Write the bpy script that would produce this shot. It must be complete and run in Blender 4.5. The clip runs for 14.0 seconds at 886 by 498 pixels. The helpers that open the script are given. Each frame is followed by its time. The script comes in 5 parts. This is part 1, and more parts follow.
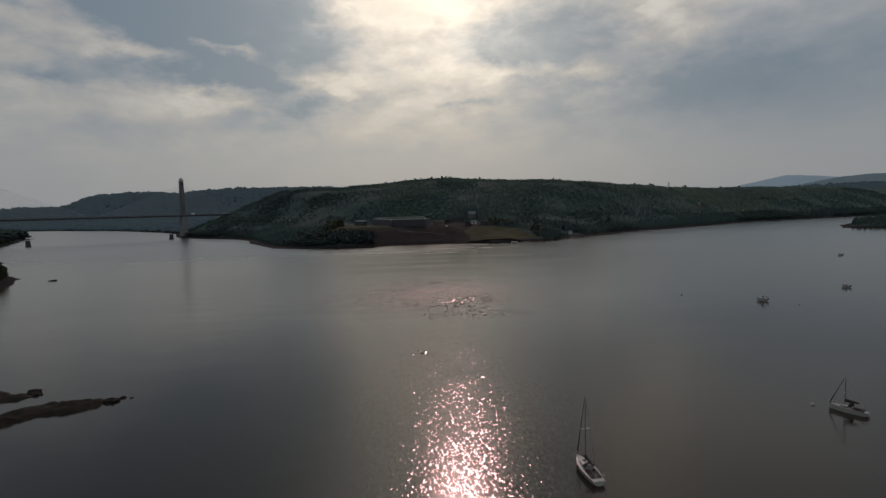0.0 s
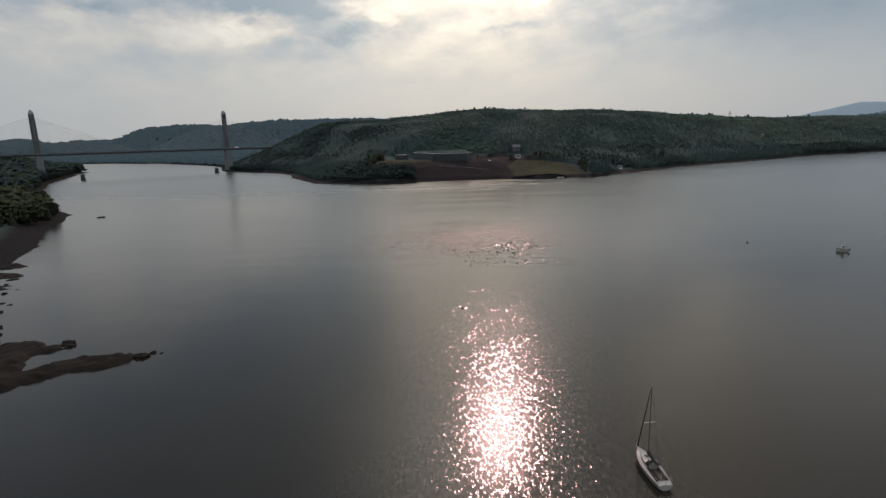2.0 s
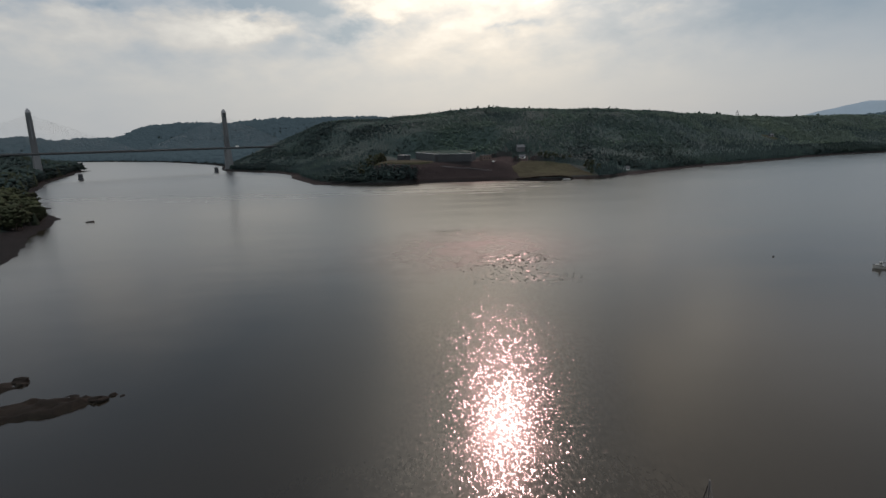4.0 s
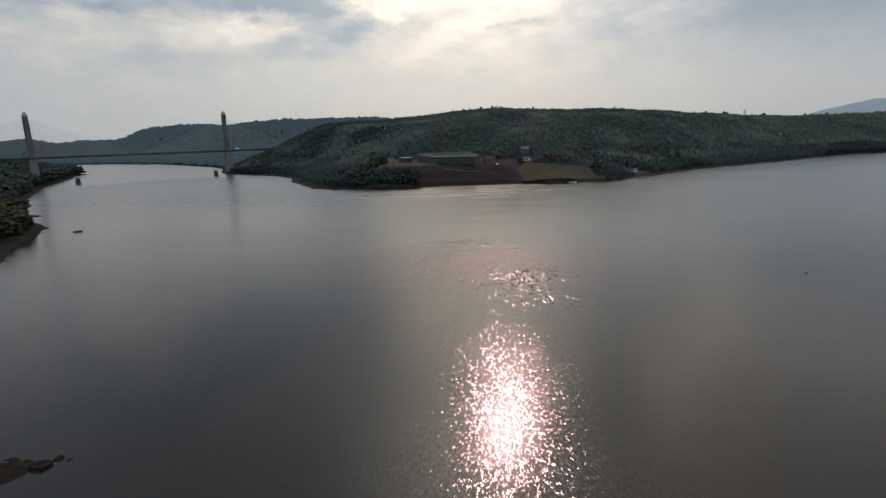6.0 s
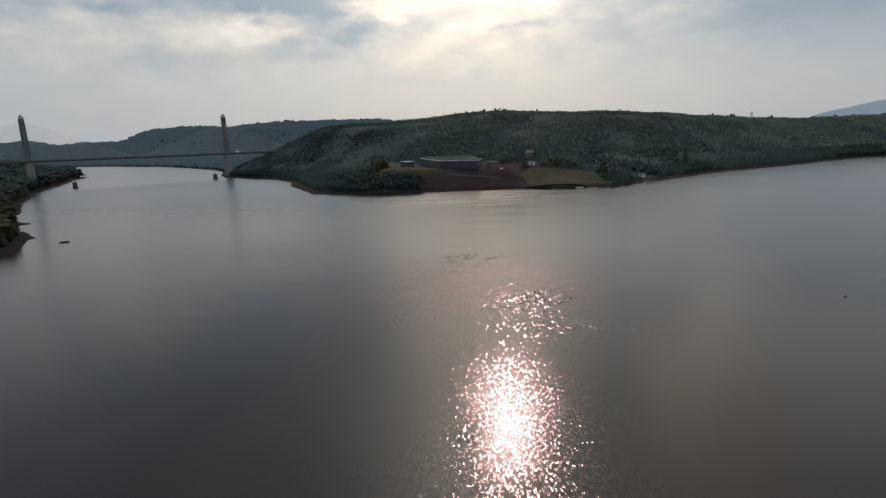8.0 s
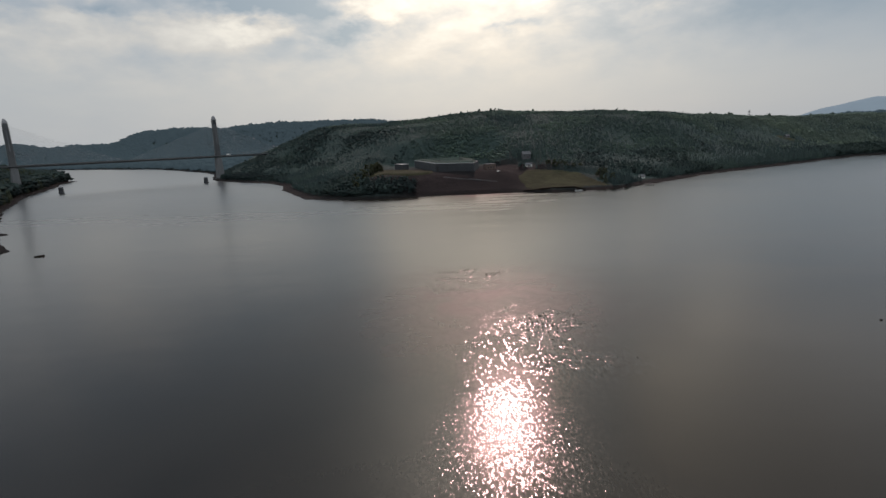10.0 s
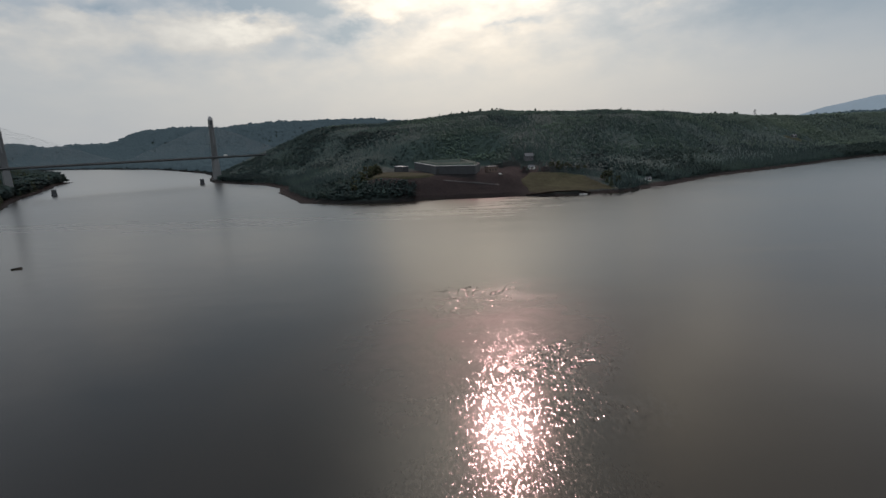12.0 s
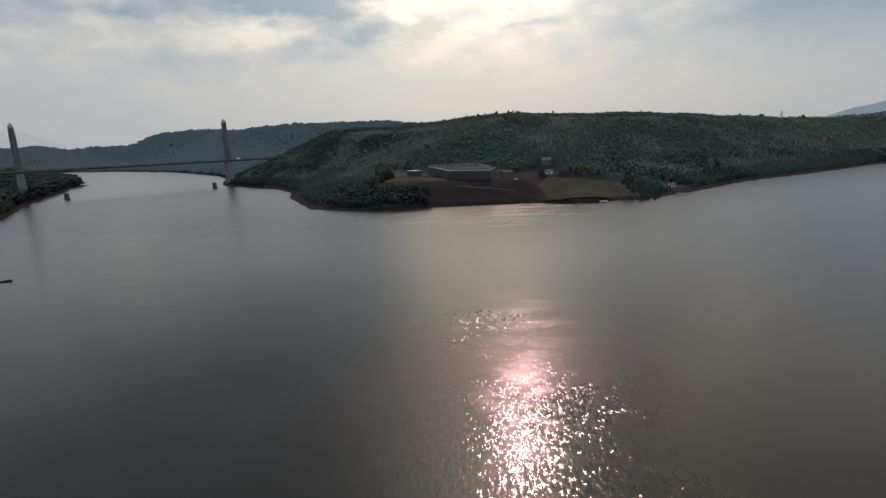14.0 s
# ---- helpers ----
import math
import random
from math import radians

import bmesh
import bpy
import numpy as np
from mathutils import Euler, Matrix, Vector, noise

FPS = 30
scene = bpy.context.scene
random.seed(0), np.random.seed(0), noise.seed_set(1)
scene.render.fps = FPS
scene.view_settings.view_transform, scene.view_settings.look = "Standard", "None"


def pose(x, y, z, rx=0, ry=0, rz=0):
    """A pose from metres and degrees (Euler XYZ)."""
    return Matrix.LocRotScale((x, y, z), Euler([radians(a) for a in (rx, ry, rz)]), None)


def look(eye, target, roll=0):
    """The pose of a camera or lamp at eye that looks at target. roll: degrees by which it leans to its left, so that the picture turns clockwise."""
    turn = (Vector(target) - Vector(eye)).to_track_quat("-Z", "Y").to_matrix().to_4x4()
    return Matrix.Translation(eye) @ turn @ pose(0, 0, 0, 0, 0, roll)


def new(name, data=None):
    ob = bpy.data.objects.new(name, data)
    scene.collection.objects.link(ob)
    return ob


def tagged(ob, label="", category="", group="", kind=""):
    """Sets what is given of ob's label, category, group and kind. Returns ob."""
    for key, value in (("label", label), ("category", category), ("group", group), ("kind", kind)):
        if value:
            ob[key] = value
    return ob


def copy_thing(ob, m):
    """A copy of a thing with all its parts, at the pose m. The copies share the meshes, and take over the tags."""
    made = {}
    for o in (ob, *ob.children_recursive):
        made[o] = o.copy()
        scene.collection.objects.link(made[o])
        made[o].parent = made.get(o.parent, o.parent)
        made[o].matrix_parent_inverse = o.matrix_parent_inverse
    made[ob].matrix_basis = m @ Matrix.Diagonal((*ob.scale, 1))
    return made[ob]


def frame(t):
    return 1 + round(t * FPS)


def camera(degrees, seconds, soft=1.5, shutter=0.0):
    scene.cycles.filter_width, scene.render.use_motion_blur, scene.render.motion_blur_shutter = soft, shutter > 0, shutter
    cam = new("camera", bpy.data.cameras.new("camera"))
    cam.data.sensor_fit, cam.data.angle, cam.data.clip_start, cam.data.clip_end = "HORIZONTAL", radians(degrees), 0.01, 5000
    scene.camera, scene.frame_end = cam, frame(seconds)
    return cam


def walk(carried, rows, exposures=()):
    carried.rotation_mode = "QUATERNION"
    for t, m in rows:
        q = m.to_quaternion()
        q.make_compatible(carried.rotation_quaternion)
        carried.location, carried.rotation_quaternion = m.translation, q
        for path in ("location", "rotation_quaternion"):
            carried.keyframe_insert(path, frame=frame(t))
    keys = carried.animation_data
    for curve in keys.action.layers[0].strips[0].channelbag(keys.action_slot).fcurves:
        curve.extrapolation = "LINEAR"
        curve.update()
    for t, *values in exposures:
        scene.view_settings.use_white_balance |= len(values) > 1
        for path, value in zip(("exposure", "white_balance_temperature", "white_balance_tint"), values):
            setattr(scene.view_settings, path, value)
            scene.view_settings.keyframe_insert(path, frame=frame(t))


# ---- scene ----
cam = camera(80.0, 14.0)
PATH = [
    (0, (0.036, 3.429, 46.493), (0.176, 5.419, 46.344), -1.6),
    (0.1, (0.086, 4.055, 46.652), (0.184, 6.042, 46.446), -1.5),
    (0.2, (0.137, 4.697, 46.812), (0.194, 6.678, 46.543), -1.6),
    (0.3, (0.187, 5.355, 46.975), (0.207, 7.33, 46.661), -1.5),
    (0.4, (0.237, 6.027, 47.139), (0.228, 7.995, 46.78), -1.7),
    (0.5, (0.287, 6.715, 47.305), (0.271, 8.679, 46.926), -1.6),
    (1, (0.529, 10.353, 48.144), (0.507, 12.314, 47.753), -1.7),
    (1.5, (0.751, 14.281, 48.992), (0.726, 16.241, 48.597), -1.8),
    (2, (0.947, 18.442, 49.835), (0.921, 20.402, 49.438), -1.8),
    (2.5, (1.108, 22.786, 50.663), (1.077, 24.746, 50.264), -1.8),
    (3, (1.23, 27.269, 51.473), (1.195, 29.228, 51.072), -1.7),
    (5.5, (1.175, 50.614, 55.32), (1.131, 52.572, 54.914), -1.9),
    (6, (1.036, 55.316, 56.094), (0.988, 57.274, 55.69), -2.0),
    (6.5, (0.864, 60.002, 56.891), (0.813, 61.96, 56.487), -2.0),
    (7, (0.664, 64.67, 57.718), (0.608, 66.628, 57.315), -1.9),
    (7.5, (0.445, 69.323, 58.581), (0.388, 71.282, 58.182), -1.9),
    (8, (0.217, 73.968, 59.487), (0.161, 75.927, 59.088), -2.0),
    (10.5, (-0.62, 97.613, 64.61), (-0.656, 99.571, 64.204), -2.5),
    (11, (-0.618, 102.587, 65.687), (-0.651, 104.545, 65.278), -2.5),
    (11.5, (-0.515, 107.714, 66.735), (-0.551, 109.672, 66.328), -2.4),
    (12, (-0.291, 113.03, 67.721), (-0.334, 114.987, 67.313), -2.5),
    (12.5, (0.078, 118.574, 68.604), (0.031, 120.532, 68.197), -2.4),
    (13, (0.616, 124.39, 69.336), (0.566, 126.348, 68.93), -2.4),
    (13.5, (1.35, 130.522, 69.857), (1.299, 132.481, 69.454), -2.5),
    (13.6, (1.523, 131.791, 69.93), (1.472, 133.749, 69.528), -2.5),
    (13.7, (1.704, 133.074, 69.992), (1.65, 135.033, 69.59), -2.5),
    (13.8, (1.895, 134.373, 70.041), (1.818, 136.331, 69.641), -2.5),
    (13.9, (2.096, 135.688, 70.078), (1.998, 137.645, 69.679), -2.5),
    (14, (2.306, 137.019, 70.101), (2.204, 138.976, 69.702), -2.5),
]
walk(cam, [(t, look(eye, target, roll)) for t, eye, target, roll in PATH],
     [(0.0, -0.62), (0.3, -0.45), (0.5, -0.24), (1.0, -0.06), (1.5, 0.0), (3.0, 0.05), (6.0, 0.1), (14.0, 0.1)])

# ---- world, sun, exposure ----
SUN_AZ, SUN_EL = 5.6, 30.8          # degrees right of +y, and above the horizon


def links(tree):
    return tree.links.new


def math_node(tree, op, a, b=None, c=None, clamp=False):
    n = tree.nodes.new("ShaderNodeMath")
    n.operation, n.use_clamp = op, clamp
    for i, v in enumerate((a, b, c)):
        if v is None:
            continue
        if isinstance(v, (int, float)):
            n.inputs[i].default_value = v
        else:
            tree.links.new(v, n.inputs[i])
    return n.outputs[0]


def mix_node(tree, fac, a, b, mode="MIX"):
    n = tree.nodes.new("ShaderNodeMix")
    n.data_type, n.blend_type = "RGBA", mode
    for sock, v in ((n.inputs[0], fac), (n.inputs[6], a), (n.inputs[7], b)):
        if isinstance(v, (int, float)):
            sock.default_value = v
        elif isinstance(v, tuple):
            sock.default_value = (*v, 1.0)
        else:
            tree.links.new(v, sock)
    return n.outputs[2]


def noise_node(tree, vec, scale, detail=4.0, rough=0.5, warp=0.0):
    n = tree.nodes.new("ShaderNodeTexNoise")
    n.inputs["Scale"].default_value, n.inputs["Detail"].default_value = scale, detail
    n.inputs["Roughness"].default_value, n.inputs["Distortion"].default_value = rough, warp
    tree.links.new(vec, n.inputs["Vector"])
    return n.outputs["Fac"]


def ramp_node(tree, fac, stops):
    n = tree.nodes.new("ShaderNodeValToRGB")
    el = n.color_ramp.elements
    while len(el) < len(stops):
        el.new(0.5)
    for e, (p, col) in zip(el, stops):
        e.position, e.color = p, (*col, 1.0)
    tree.links.new(fac, n.inputs[0])
    return n.outputs[0]


def bell(tree, az, el, a0, e0, sa, se, amp):
    """A soft cloud bank round one direction of the sky."""
    u = math_node(tree, "DIVIDE", math_node(tree, "SUBTRACT", az, a0), sa)
    v = math_node(tree, "DIVIDE", math_node(tree, "SUBTRACT", el, e0), se)
    s = math_node(tree, "ADD", math_node(tree, "MULTIPLY", u, u), math_node(tree, "MULTIPLY", v, v))
    return math_node(tree, "MULTIPLY", math_node(tree, "EXPONENT", math_node(tree, "MULTIPLY", s, -1.0)), amp)


def build_world():
    world = bpy.data.worlds.new("sky")
    scene.world = world
    world.use_nodes = True
    t = world.node_tree
    t.nodes.clear()
    out, bg = t.nodes.new("ShaderNodeOutputWorld"), t.nodes.new("ShaderNodeBackground")
    links(t)(bg.outputs[0], out.inputs[0])
    sky = t.nodes.new("ShaderNodeTexSky")
    sky.sky_type, sky.sun_disc = "NISHITA", False
    sky.sun_elevation, sky.sun_rotation = radians(SUN_EL), radians(SUN_AZ)
    sky.air_density, sky.dust_density = 1.4, 3.0
    clear = mix_node(t, 1.0, sky.outputs[0], (0.09, 0.09, 0.09), "MULTIPLY")
    coord = t.nodes.new("ShaderNodeTexCoord")
    sep = t.nodes.new("ShaderNodeSeparateXYZ")
    links(t)(coord.outputs["Generated"], sep.inputs[0])
    x, y, z = sep.outputs
    deg = 180 / math.pi
    az = math_node(t, "MULTIPLY", math_node(t, "ARCTAN2", x, y), deg)
    el = math_node(t, "MULTIPLY", math_node(t, "ARCSINE", z), deg)
    # cloud banks, stretched along the horizon and frayed by noise
    def sky_point(ku, kv, w):
        c = t.nodes.new("ShaderNodeCombineXYZ")
        links(t)(math_node(t, "MULTIPLY", az, ku), c.inputs[0])
        links(t)(math_node(t, "MULTIPLY", el, kv), c.inputs[1])
        c.inputs[2].default_value = w
        return c.outputs[0]
    big = noise_node(t, sky_point(0.085, 0.19, 1.3), 1.0, 4.0, 0.55, 0.2)
    fine = noise_node(t, sky_point(0.20, 0.42, 5.1), 1.0, 5.0, 0.55, 0.2)
    fray_a = math_node(t, "MULTIPLY", math_node(t, "SUBTRACT", noise_node(t, sky_point(0.22, 0.42, 8.2), 1.0, 4.0, 0.6), 0.5), 11.0)
    fray_e = math_node(t, "MULTIPLY", math_node(t, "SUBTRACT", noise_node(t, sky_point(0.22, 0.42, 3.9), 1.0, 4.0, 0.6), 0.5), 5.0)
    az_c, el_c = math_node(t, "ADD", az, fray_a), math_node(t, "ADD", el, fray_e)
    body = math_node(t, "ADD", math_node(t, "MULTIPLY", math_node(t, "SUBTRACT", big, 0.5), 0.85), math_node(t, "MULTIPLY", math_node(t, "SUBTRACT", fine, 0.5), 0.72))
    dull = t.nodes.new("ShaderNodeMapRange")
    links(t)(az, dull.inputs[0])
    dull.inputs[1].default_value, dull.inputs[2].default_value, dull.inputs[3].default_value, dull.inputs[4].default_value = 16.0, 34.0, 1.0, 0.3
    body = math_node(t, "ADD", math_node(t, "MULTIPLY", body, dull.outputs[0]), 0.53)
    # azimuth, elevation, their spreads, and how much thinner (+) or thicker (-) the sheet is there
    low_banks = [(-10.5, 10.7, 3.4, 1.3, -0.27), (-32, 12.6, 5, 0.9, -0.12), (28, 11.5, 8, 2.6, -0.14), (38, 12, 14, 11, -0.10), (36, 9, 14, 5, -0.09), (7, 10.7, 3, 0.5, -0.16), (11, 12.9, 4, 0.5, -0.14),
                 (-20, 10.9, 4, 1.1, 0.22), (-33, 10.0, 8, 2.6, 0.14), (-6.5, 12.9, 4, 1.0, 0.26), (9, 14.2, 5, 1.2, 0.12), (20, 13.3, 4, 0.8, 0.2), (4, 10.0, 6, 2.4, 0.06)]
    # those above 24 degrees lie out of view, set for the water's reflected tones
    high_banks = [(-18, 20.5, 11, 3.6, -0.40), (-18, 13.5, 7.5, 1.2, -0.24), (-12, 17.4, 5, 2.0, -0.16), (14, 17, 7.5, 2.4, -0.36), (0, 20.4, 9, 2.6, 0.36), (-17, 15.9, 2.5, 0.7, 0.24),
                  (-26, 15.4, 4, 0.8, 0.2), (-34, 16.5, 6, 1.8, 0.2), (27, 18.5, 3.5, 3, 0.28), (8, 13.5, 7, 1.6, 0.14), (-28, 33, 20, 13, -0.5), (30, 30, 12, 8, 0.12), (-14, 36, 7, 13, -0.4), (16, 31, 4, 9, -0.3),
                  (23, 26, 4, 5, 0.2)]
    for b in low_banks + high_banks:
        body = math_node(t, "ADD", body, bell(t, az_c, el_c, *b[:4], b[4] * 1.7))
    # haze under the sheet smooths it out near the horizon
    low = t.nodes.new("ShaderNodeMapRange")
    low.interpolation_type = "SMOOTHSTEP"
    links(t)(el, low.inputs[0])
    low.inputs[1].default_value, low.inputs[2].default_value, low.inputs[3].default_value, low.inputs[4].default_value = 4.0, 12.0, 0.12, 1.0
    body = math_node(t, "ADD", math_node(t, "MULTIPLY", math_node(t, "SUBTRACT", body, 0.5), low.outputs[0]), 0.5)
    cloud = ramp_node(t, body, [(0.16, (0.275, 0.345, 0.41)), (0.40, (0.42, 0.455, 0.49)), (0.62, (0.60, 0.58, 0.55)), (0.88, (0.82, 0.775, 0.70))])
    glow = math_node(t, "ADD", bell(t, az, el, SUN_AZ - 2, 25, 22, 16, 0.30), bell(t, az, el, SUN_AZ - 6, 8, 24, 11, 0.36))
    glow = math_node(t, "ADD", glow, bell(t, az, el, -36, 9, 14, 12, 0.04))
    glow = math_node(t, "ADD", glow, bell(t, az, el, SUN_AZ - 2, SUN_EL + 2, 17, 11, 1.4))
    lit = mix_node(t, 1.0, cloud, mix_node(t, glow, (0.79, 0.83, 0.88), (1.62, 1.52, 1.38)), "MULTIPLY")
    # an overcast sheet is brightest overhead
    high = t.nodes.new("ShaderNodeMapRange")
    links(t)(el, high.inputs[0])
    high.inputs[1].default_value, high.inputs[2].default_value, high.inputs[3].default_value, high.inputs[4].default_value = 32.0, 75.0, 1.0, 2.6
    lit = mix_node(t, 1.0, lit, high.outputs[0], "MULTIPLY")
    # thin cloud glares round the hidden sun
    glare = math_node(t, "ADD", bell(t, az_c, el_c, SUN_AZ - 5, SUN_EL + 6, 10, 11, 2.0), bell(t, az, el, SUN_AZ, SUN_EL + 2, 5, 4, 1.5))
    glare = math_node(t, "ADD", glare, bell(t, az_c, el_c, 5, 17, 10, 5, 0.42))
    # bright patch far right of the sun, added to lift the right-hand water
    glare = math_node(t, "ADD", glare, bell(t, az_c, el_c, 35, 21, 13, 5.5, 0.22))
    glare = math_node(t, "MULTIPLY", glare, math_node(t, "ADD", math_node(t, "MULTIPLY", fine, 2.4), -0.2))
    lit = mix_node(t, 1.0, lit, mix_node(t, 1.0, glare, (1.0, 0.88, 0.74), "MULTIPLY"), "ADD")
    seen = mix_node(t, 0.93, clear, lit)
    links(t)(seen, bg.inputs[0])
    bg.inputs[1].default_value = SKY_STRENGTH


SKY_STRENGTH = 1.0
build_world()
sun = new("sun", bpy.data.lights.new("sun", "SUN"))
sun.data.energy, sun.data.angle, sun.data.color = 0.8, radians(3.4), (1.0, 0.55, 0.53)
_a, _e = radians(SUN_AZ), radians(SUN_EL)
SUN_DIR = Vector((math.sin(_a) * math.cos(_e), math.cos(_a) * math.cos(_e), math.sin(_e)))
sun.matrix_world = look(SUN_DIR * 900, (0, 0, 0))


# ---- materials ----
def material(name, color, rough=0.8, metal=0.0, vary=0.25, scale=1.0, bump=0.0, bump_scale=8.0, random_by="", tint=None, spec=0.5, canopy=0.0):
    """A surface with variation at two scales, in metres of the object's own space."""
    m = bpy.data.materials.new(name)
    m.use_nodes = True
    t = m.node_tree
    p = t.nodes["Principled BSDF"]
    coord = t.nodes.new("ShaderNodeTexCoord").outputs["Object"]
    a, b = noise_node(t, coord, scale * 0.25, 3.0), noise_node(t, coord, scale * 2.1, 5.0, 0.6)
    mixv = math_node(t, "ADD", math_node(t, "MULTIPLY", a, 0.55), math_node(t, "MULTIPLY", b, 0.45))
    dark = tuple(c * (1 - vary) for c in color)
    light = tuple(min(1.0, c * (1 + vary)) for c in (tint or color))
    col = ramp_node(t, mixv, [(0.32, dark), (0.68, light)])
    if random_by:
        if random_by == "island":
            r = t.nodes.new("ShaderNodeNewGeometry").outputs["Random Per Island"]
        else:
            r = t.nodes.new("ShaderNodeObjectInfo").outputs["Random"]
        col = mix_node(t, 1.0, col, ramp_node(t, r, [(0.0, (0.93, 0.93, 0.93)), (0.5, (1.0, 1.0, 1.0)), (1.0, (1.08, 1.06, 1.02))]), "MULTIPLY")
    links(t)(col, p.inputs["Base Color"])
    p.inputs["Roughness"].default_value, p.inputs["Metallic"].default_value = rough, metal
    p.inputs["Specular IOR Level"].default_value = spec
    if canopy:
        # shading normals bent up and towards the camera's side, evening out light and shade
        up = t.nodes.new("ShaderNodeMix")
        up.data_type = "VECTOR"
        up.inputs[0].default_value = canopy
        links(t)(t.nodes.new("ShaderNodeNewGeometry").outputs["Normal"], up.inputs[4])
        up.inputs[5].default_value = (0.0, -0.25, 0.97)
        unit = t.nodes.new("ShaderNodeVectorMath")
        unit.operation = "NORMALIZE"
        links(t)(up.outputs[1], unit.inputs[0])
        links(t)(unit.outputs[0], p.inputs["Normal"])
    if bump:
        n = t.nodes.new("ShaderNodeBump")
        n.inputs["Strength"].default_value, n.inputs["Distance"].default_value = 0.8, bump
        links(t)(noise_node(t, coord, bump_scale, 6.0, 0.6), n.inputs["Height"])
        links(t)(n.outputs[0], p.inputs["Normal"])
    return m


def water_material():
    """Brown river: fine ripples blur the sky, and along the sun's glitter some of the surface is larger, glinting
    facets.
    """
    m = bpy.data.materials.new("river_water")
    m.use_nodes = True
    t = m.node_tree
    p = t.nodes["Principled BSDF"]
    out = t.nodes["Material Output"]
    pos = t.nodes.new("ShaderNodeTexCoord").outputs["Object"]
    sep = t.nodes.new("ShaderNodeSeparateXYZ")
    links(t)(pos, sep.inputs[0])
    x, y, _ = sep.outputs

    def between(v, a, b, lo, hi):
        n = t.nodes.new("ShaderNodeMapRange")
        n.interpolation_type = "SMOOTHSTEP"
        links(t)(v, n.inputs[0])
        for k, val in enumerate((a, b, lo, hi)):
            n.inputs[k + 1].default_value = val
        return n.outputs[0]

    murk = noise_node(t, pos, 0.012, 4.0, 0.55, 0.8)
    silt = ramp_node(t, murk, [(0.3, (0.015, 0.0124, 0.0092)), (0.7, (0.024, 0.0200, 0.0150))])
    streak = noise_node(t, pos, 0.05, 3.0, 0.5, 1.2)
    drift = math_node(t, "ADD", y, math_node(t, "MULTIPLY", math_node(t, "SUBTRACT", noise_node(t, pos, 0.03, 5.0, 0.6, 0.5), 0.5), 70.0))
    # cat's-paws in midstream, placed where the glitter shows from the camera
    paws = None
    for px, py, sx, sy, amp in ((8, 340, 26, 18, 1.2), (42, 233, 16, 10, 0.7), (6, 173, 10, 4, 1.1), (32, 268, 20, 18, 1.3), (-4, 310, 18, 11, 0.6)):
        one = bell(t, x, y, px, py, sx, sy, amp)
        paws = one if paws is None else math_node(t, "ADD", paws, one)
    paws = math_node(t, "MULTIPLY", paws, between(noise_node(t, pos, 0.10, 4.0, 0.6, 0.8), 0.38, 0.56, 0.0, 1.0))
    # smooth near; a patch set to spread sun glare; rough far left dims reflections
    belt = math_node(t, "MULTIPLY", between(drift, 226.0, 268.0, 0.0, 1.0), between(drift, 295.0, 365.0, 1.0, 0.0))
    belt = math_node(t, "MULTIPLY", belt, bell(t, x, y, 10, 290, 44, 900, 1.0))
    belt = math_node(t, "MULTIPLY", belt, between(noise_node(t, pos, 0.06, 5.0, 0.65, 1.0), 0.34, 0.6, 0.4, 0.85))
    rough = math_node(t, "ADD", between(drift, 230.0, 330.0, 0.19, 0.22), math_node(t, "MULTIPLY", between(y, 430.0, 750.0, 0.0, 0.09), between(x, -20.0, 200.0, 1.0, 0.1)))
    band = t.nodes.new("ShaderNodeCombineXYZ")
    links(t)(math_node(t, "MULTIPLY", x, 0.007), band.inputs[0])
    links(t)(math_node(t, "MULTIPLY", y, 0.035), band.inputs[1])
    current = noise_node(t, band.outputs[0], 1.0, 5.0, 0.6, 1.5)
    rough = math_node(t, "ADD", rough, between(current, 0.42, 0.7, -0.01, 0.03))
    t.nodes.remove(p)
    body, gloss = t.nodes.new("ShaderNodeBsdfDiffuse"), t.nodes.new("ShaderNodeBsdfGlossy")
    gloss.distribution = "BECKMANN"
    links(t)(silt, body.inputs["Color"])
    gloss.inputs["Color"].default_value = (1.0, 1.0, 1.0, 1.0)
    links(t)(rough, gloss.inputs["Roughness"])
    bend = t.nodes.new("ShaderNodeFresnel")
    bend.inputs["IOR"].default_value = 1.34
    calm = t.nodes.new("ShaderNodeMixShader")
    links(t)(math_node(t, "MINIMUM", bend.outputs[0], 0.60), calm.inputs[0])   # tilted ripples never reflect all
    links(t)(body.outputs[0], calm.inputs[1])
    links(t)(gloss.outputs[0], calm.inputs[2])
    # far normals lean to the camera for brighter sky, except in the sun's column
    lean = t.nodes.new("ShaderNodeCombineXYZ")
    ripple_x = math_node(t, "MULTIPLY", math_node(t, "SUBTRACT", noise_node(t, pos, 0.09, 4.0, 0.6), 0.5), 0.03)
    ripple_y = math_node(t, "MULTIPLY", math_node(t, "SUBTRACT", noise_node(t, band.outputs[0], 2.2, 5.0, 0.6, 1.0), 0.5), 0.02)
    links(t)(ripple_x, lean.inputs[0])
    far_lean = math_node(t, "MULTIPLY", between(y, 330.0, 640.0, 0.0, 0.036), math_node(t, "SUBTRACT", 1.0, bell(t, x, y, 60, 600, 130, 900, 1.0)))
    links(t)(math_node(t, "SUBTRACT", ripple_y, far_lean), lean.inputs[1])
    lean.inputs[2].default_value = 1.0
    unit = t.nodes.new("ShaderNodeVectorMath")
    unit.operation = "NORMALIZE"
    links(t)(lean.outputs[0], unit.inputs[0])
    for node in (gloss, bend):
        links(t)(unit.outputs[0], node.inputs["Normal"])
    spread_gloss = t.nodes.new("ShaderNodeBsdfPrincipled")
    links(t)(silt, spread_gloss.inputs["Base Color"])
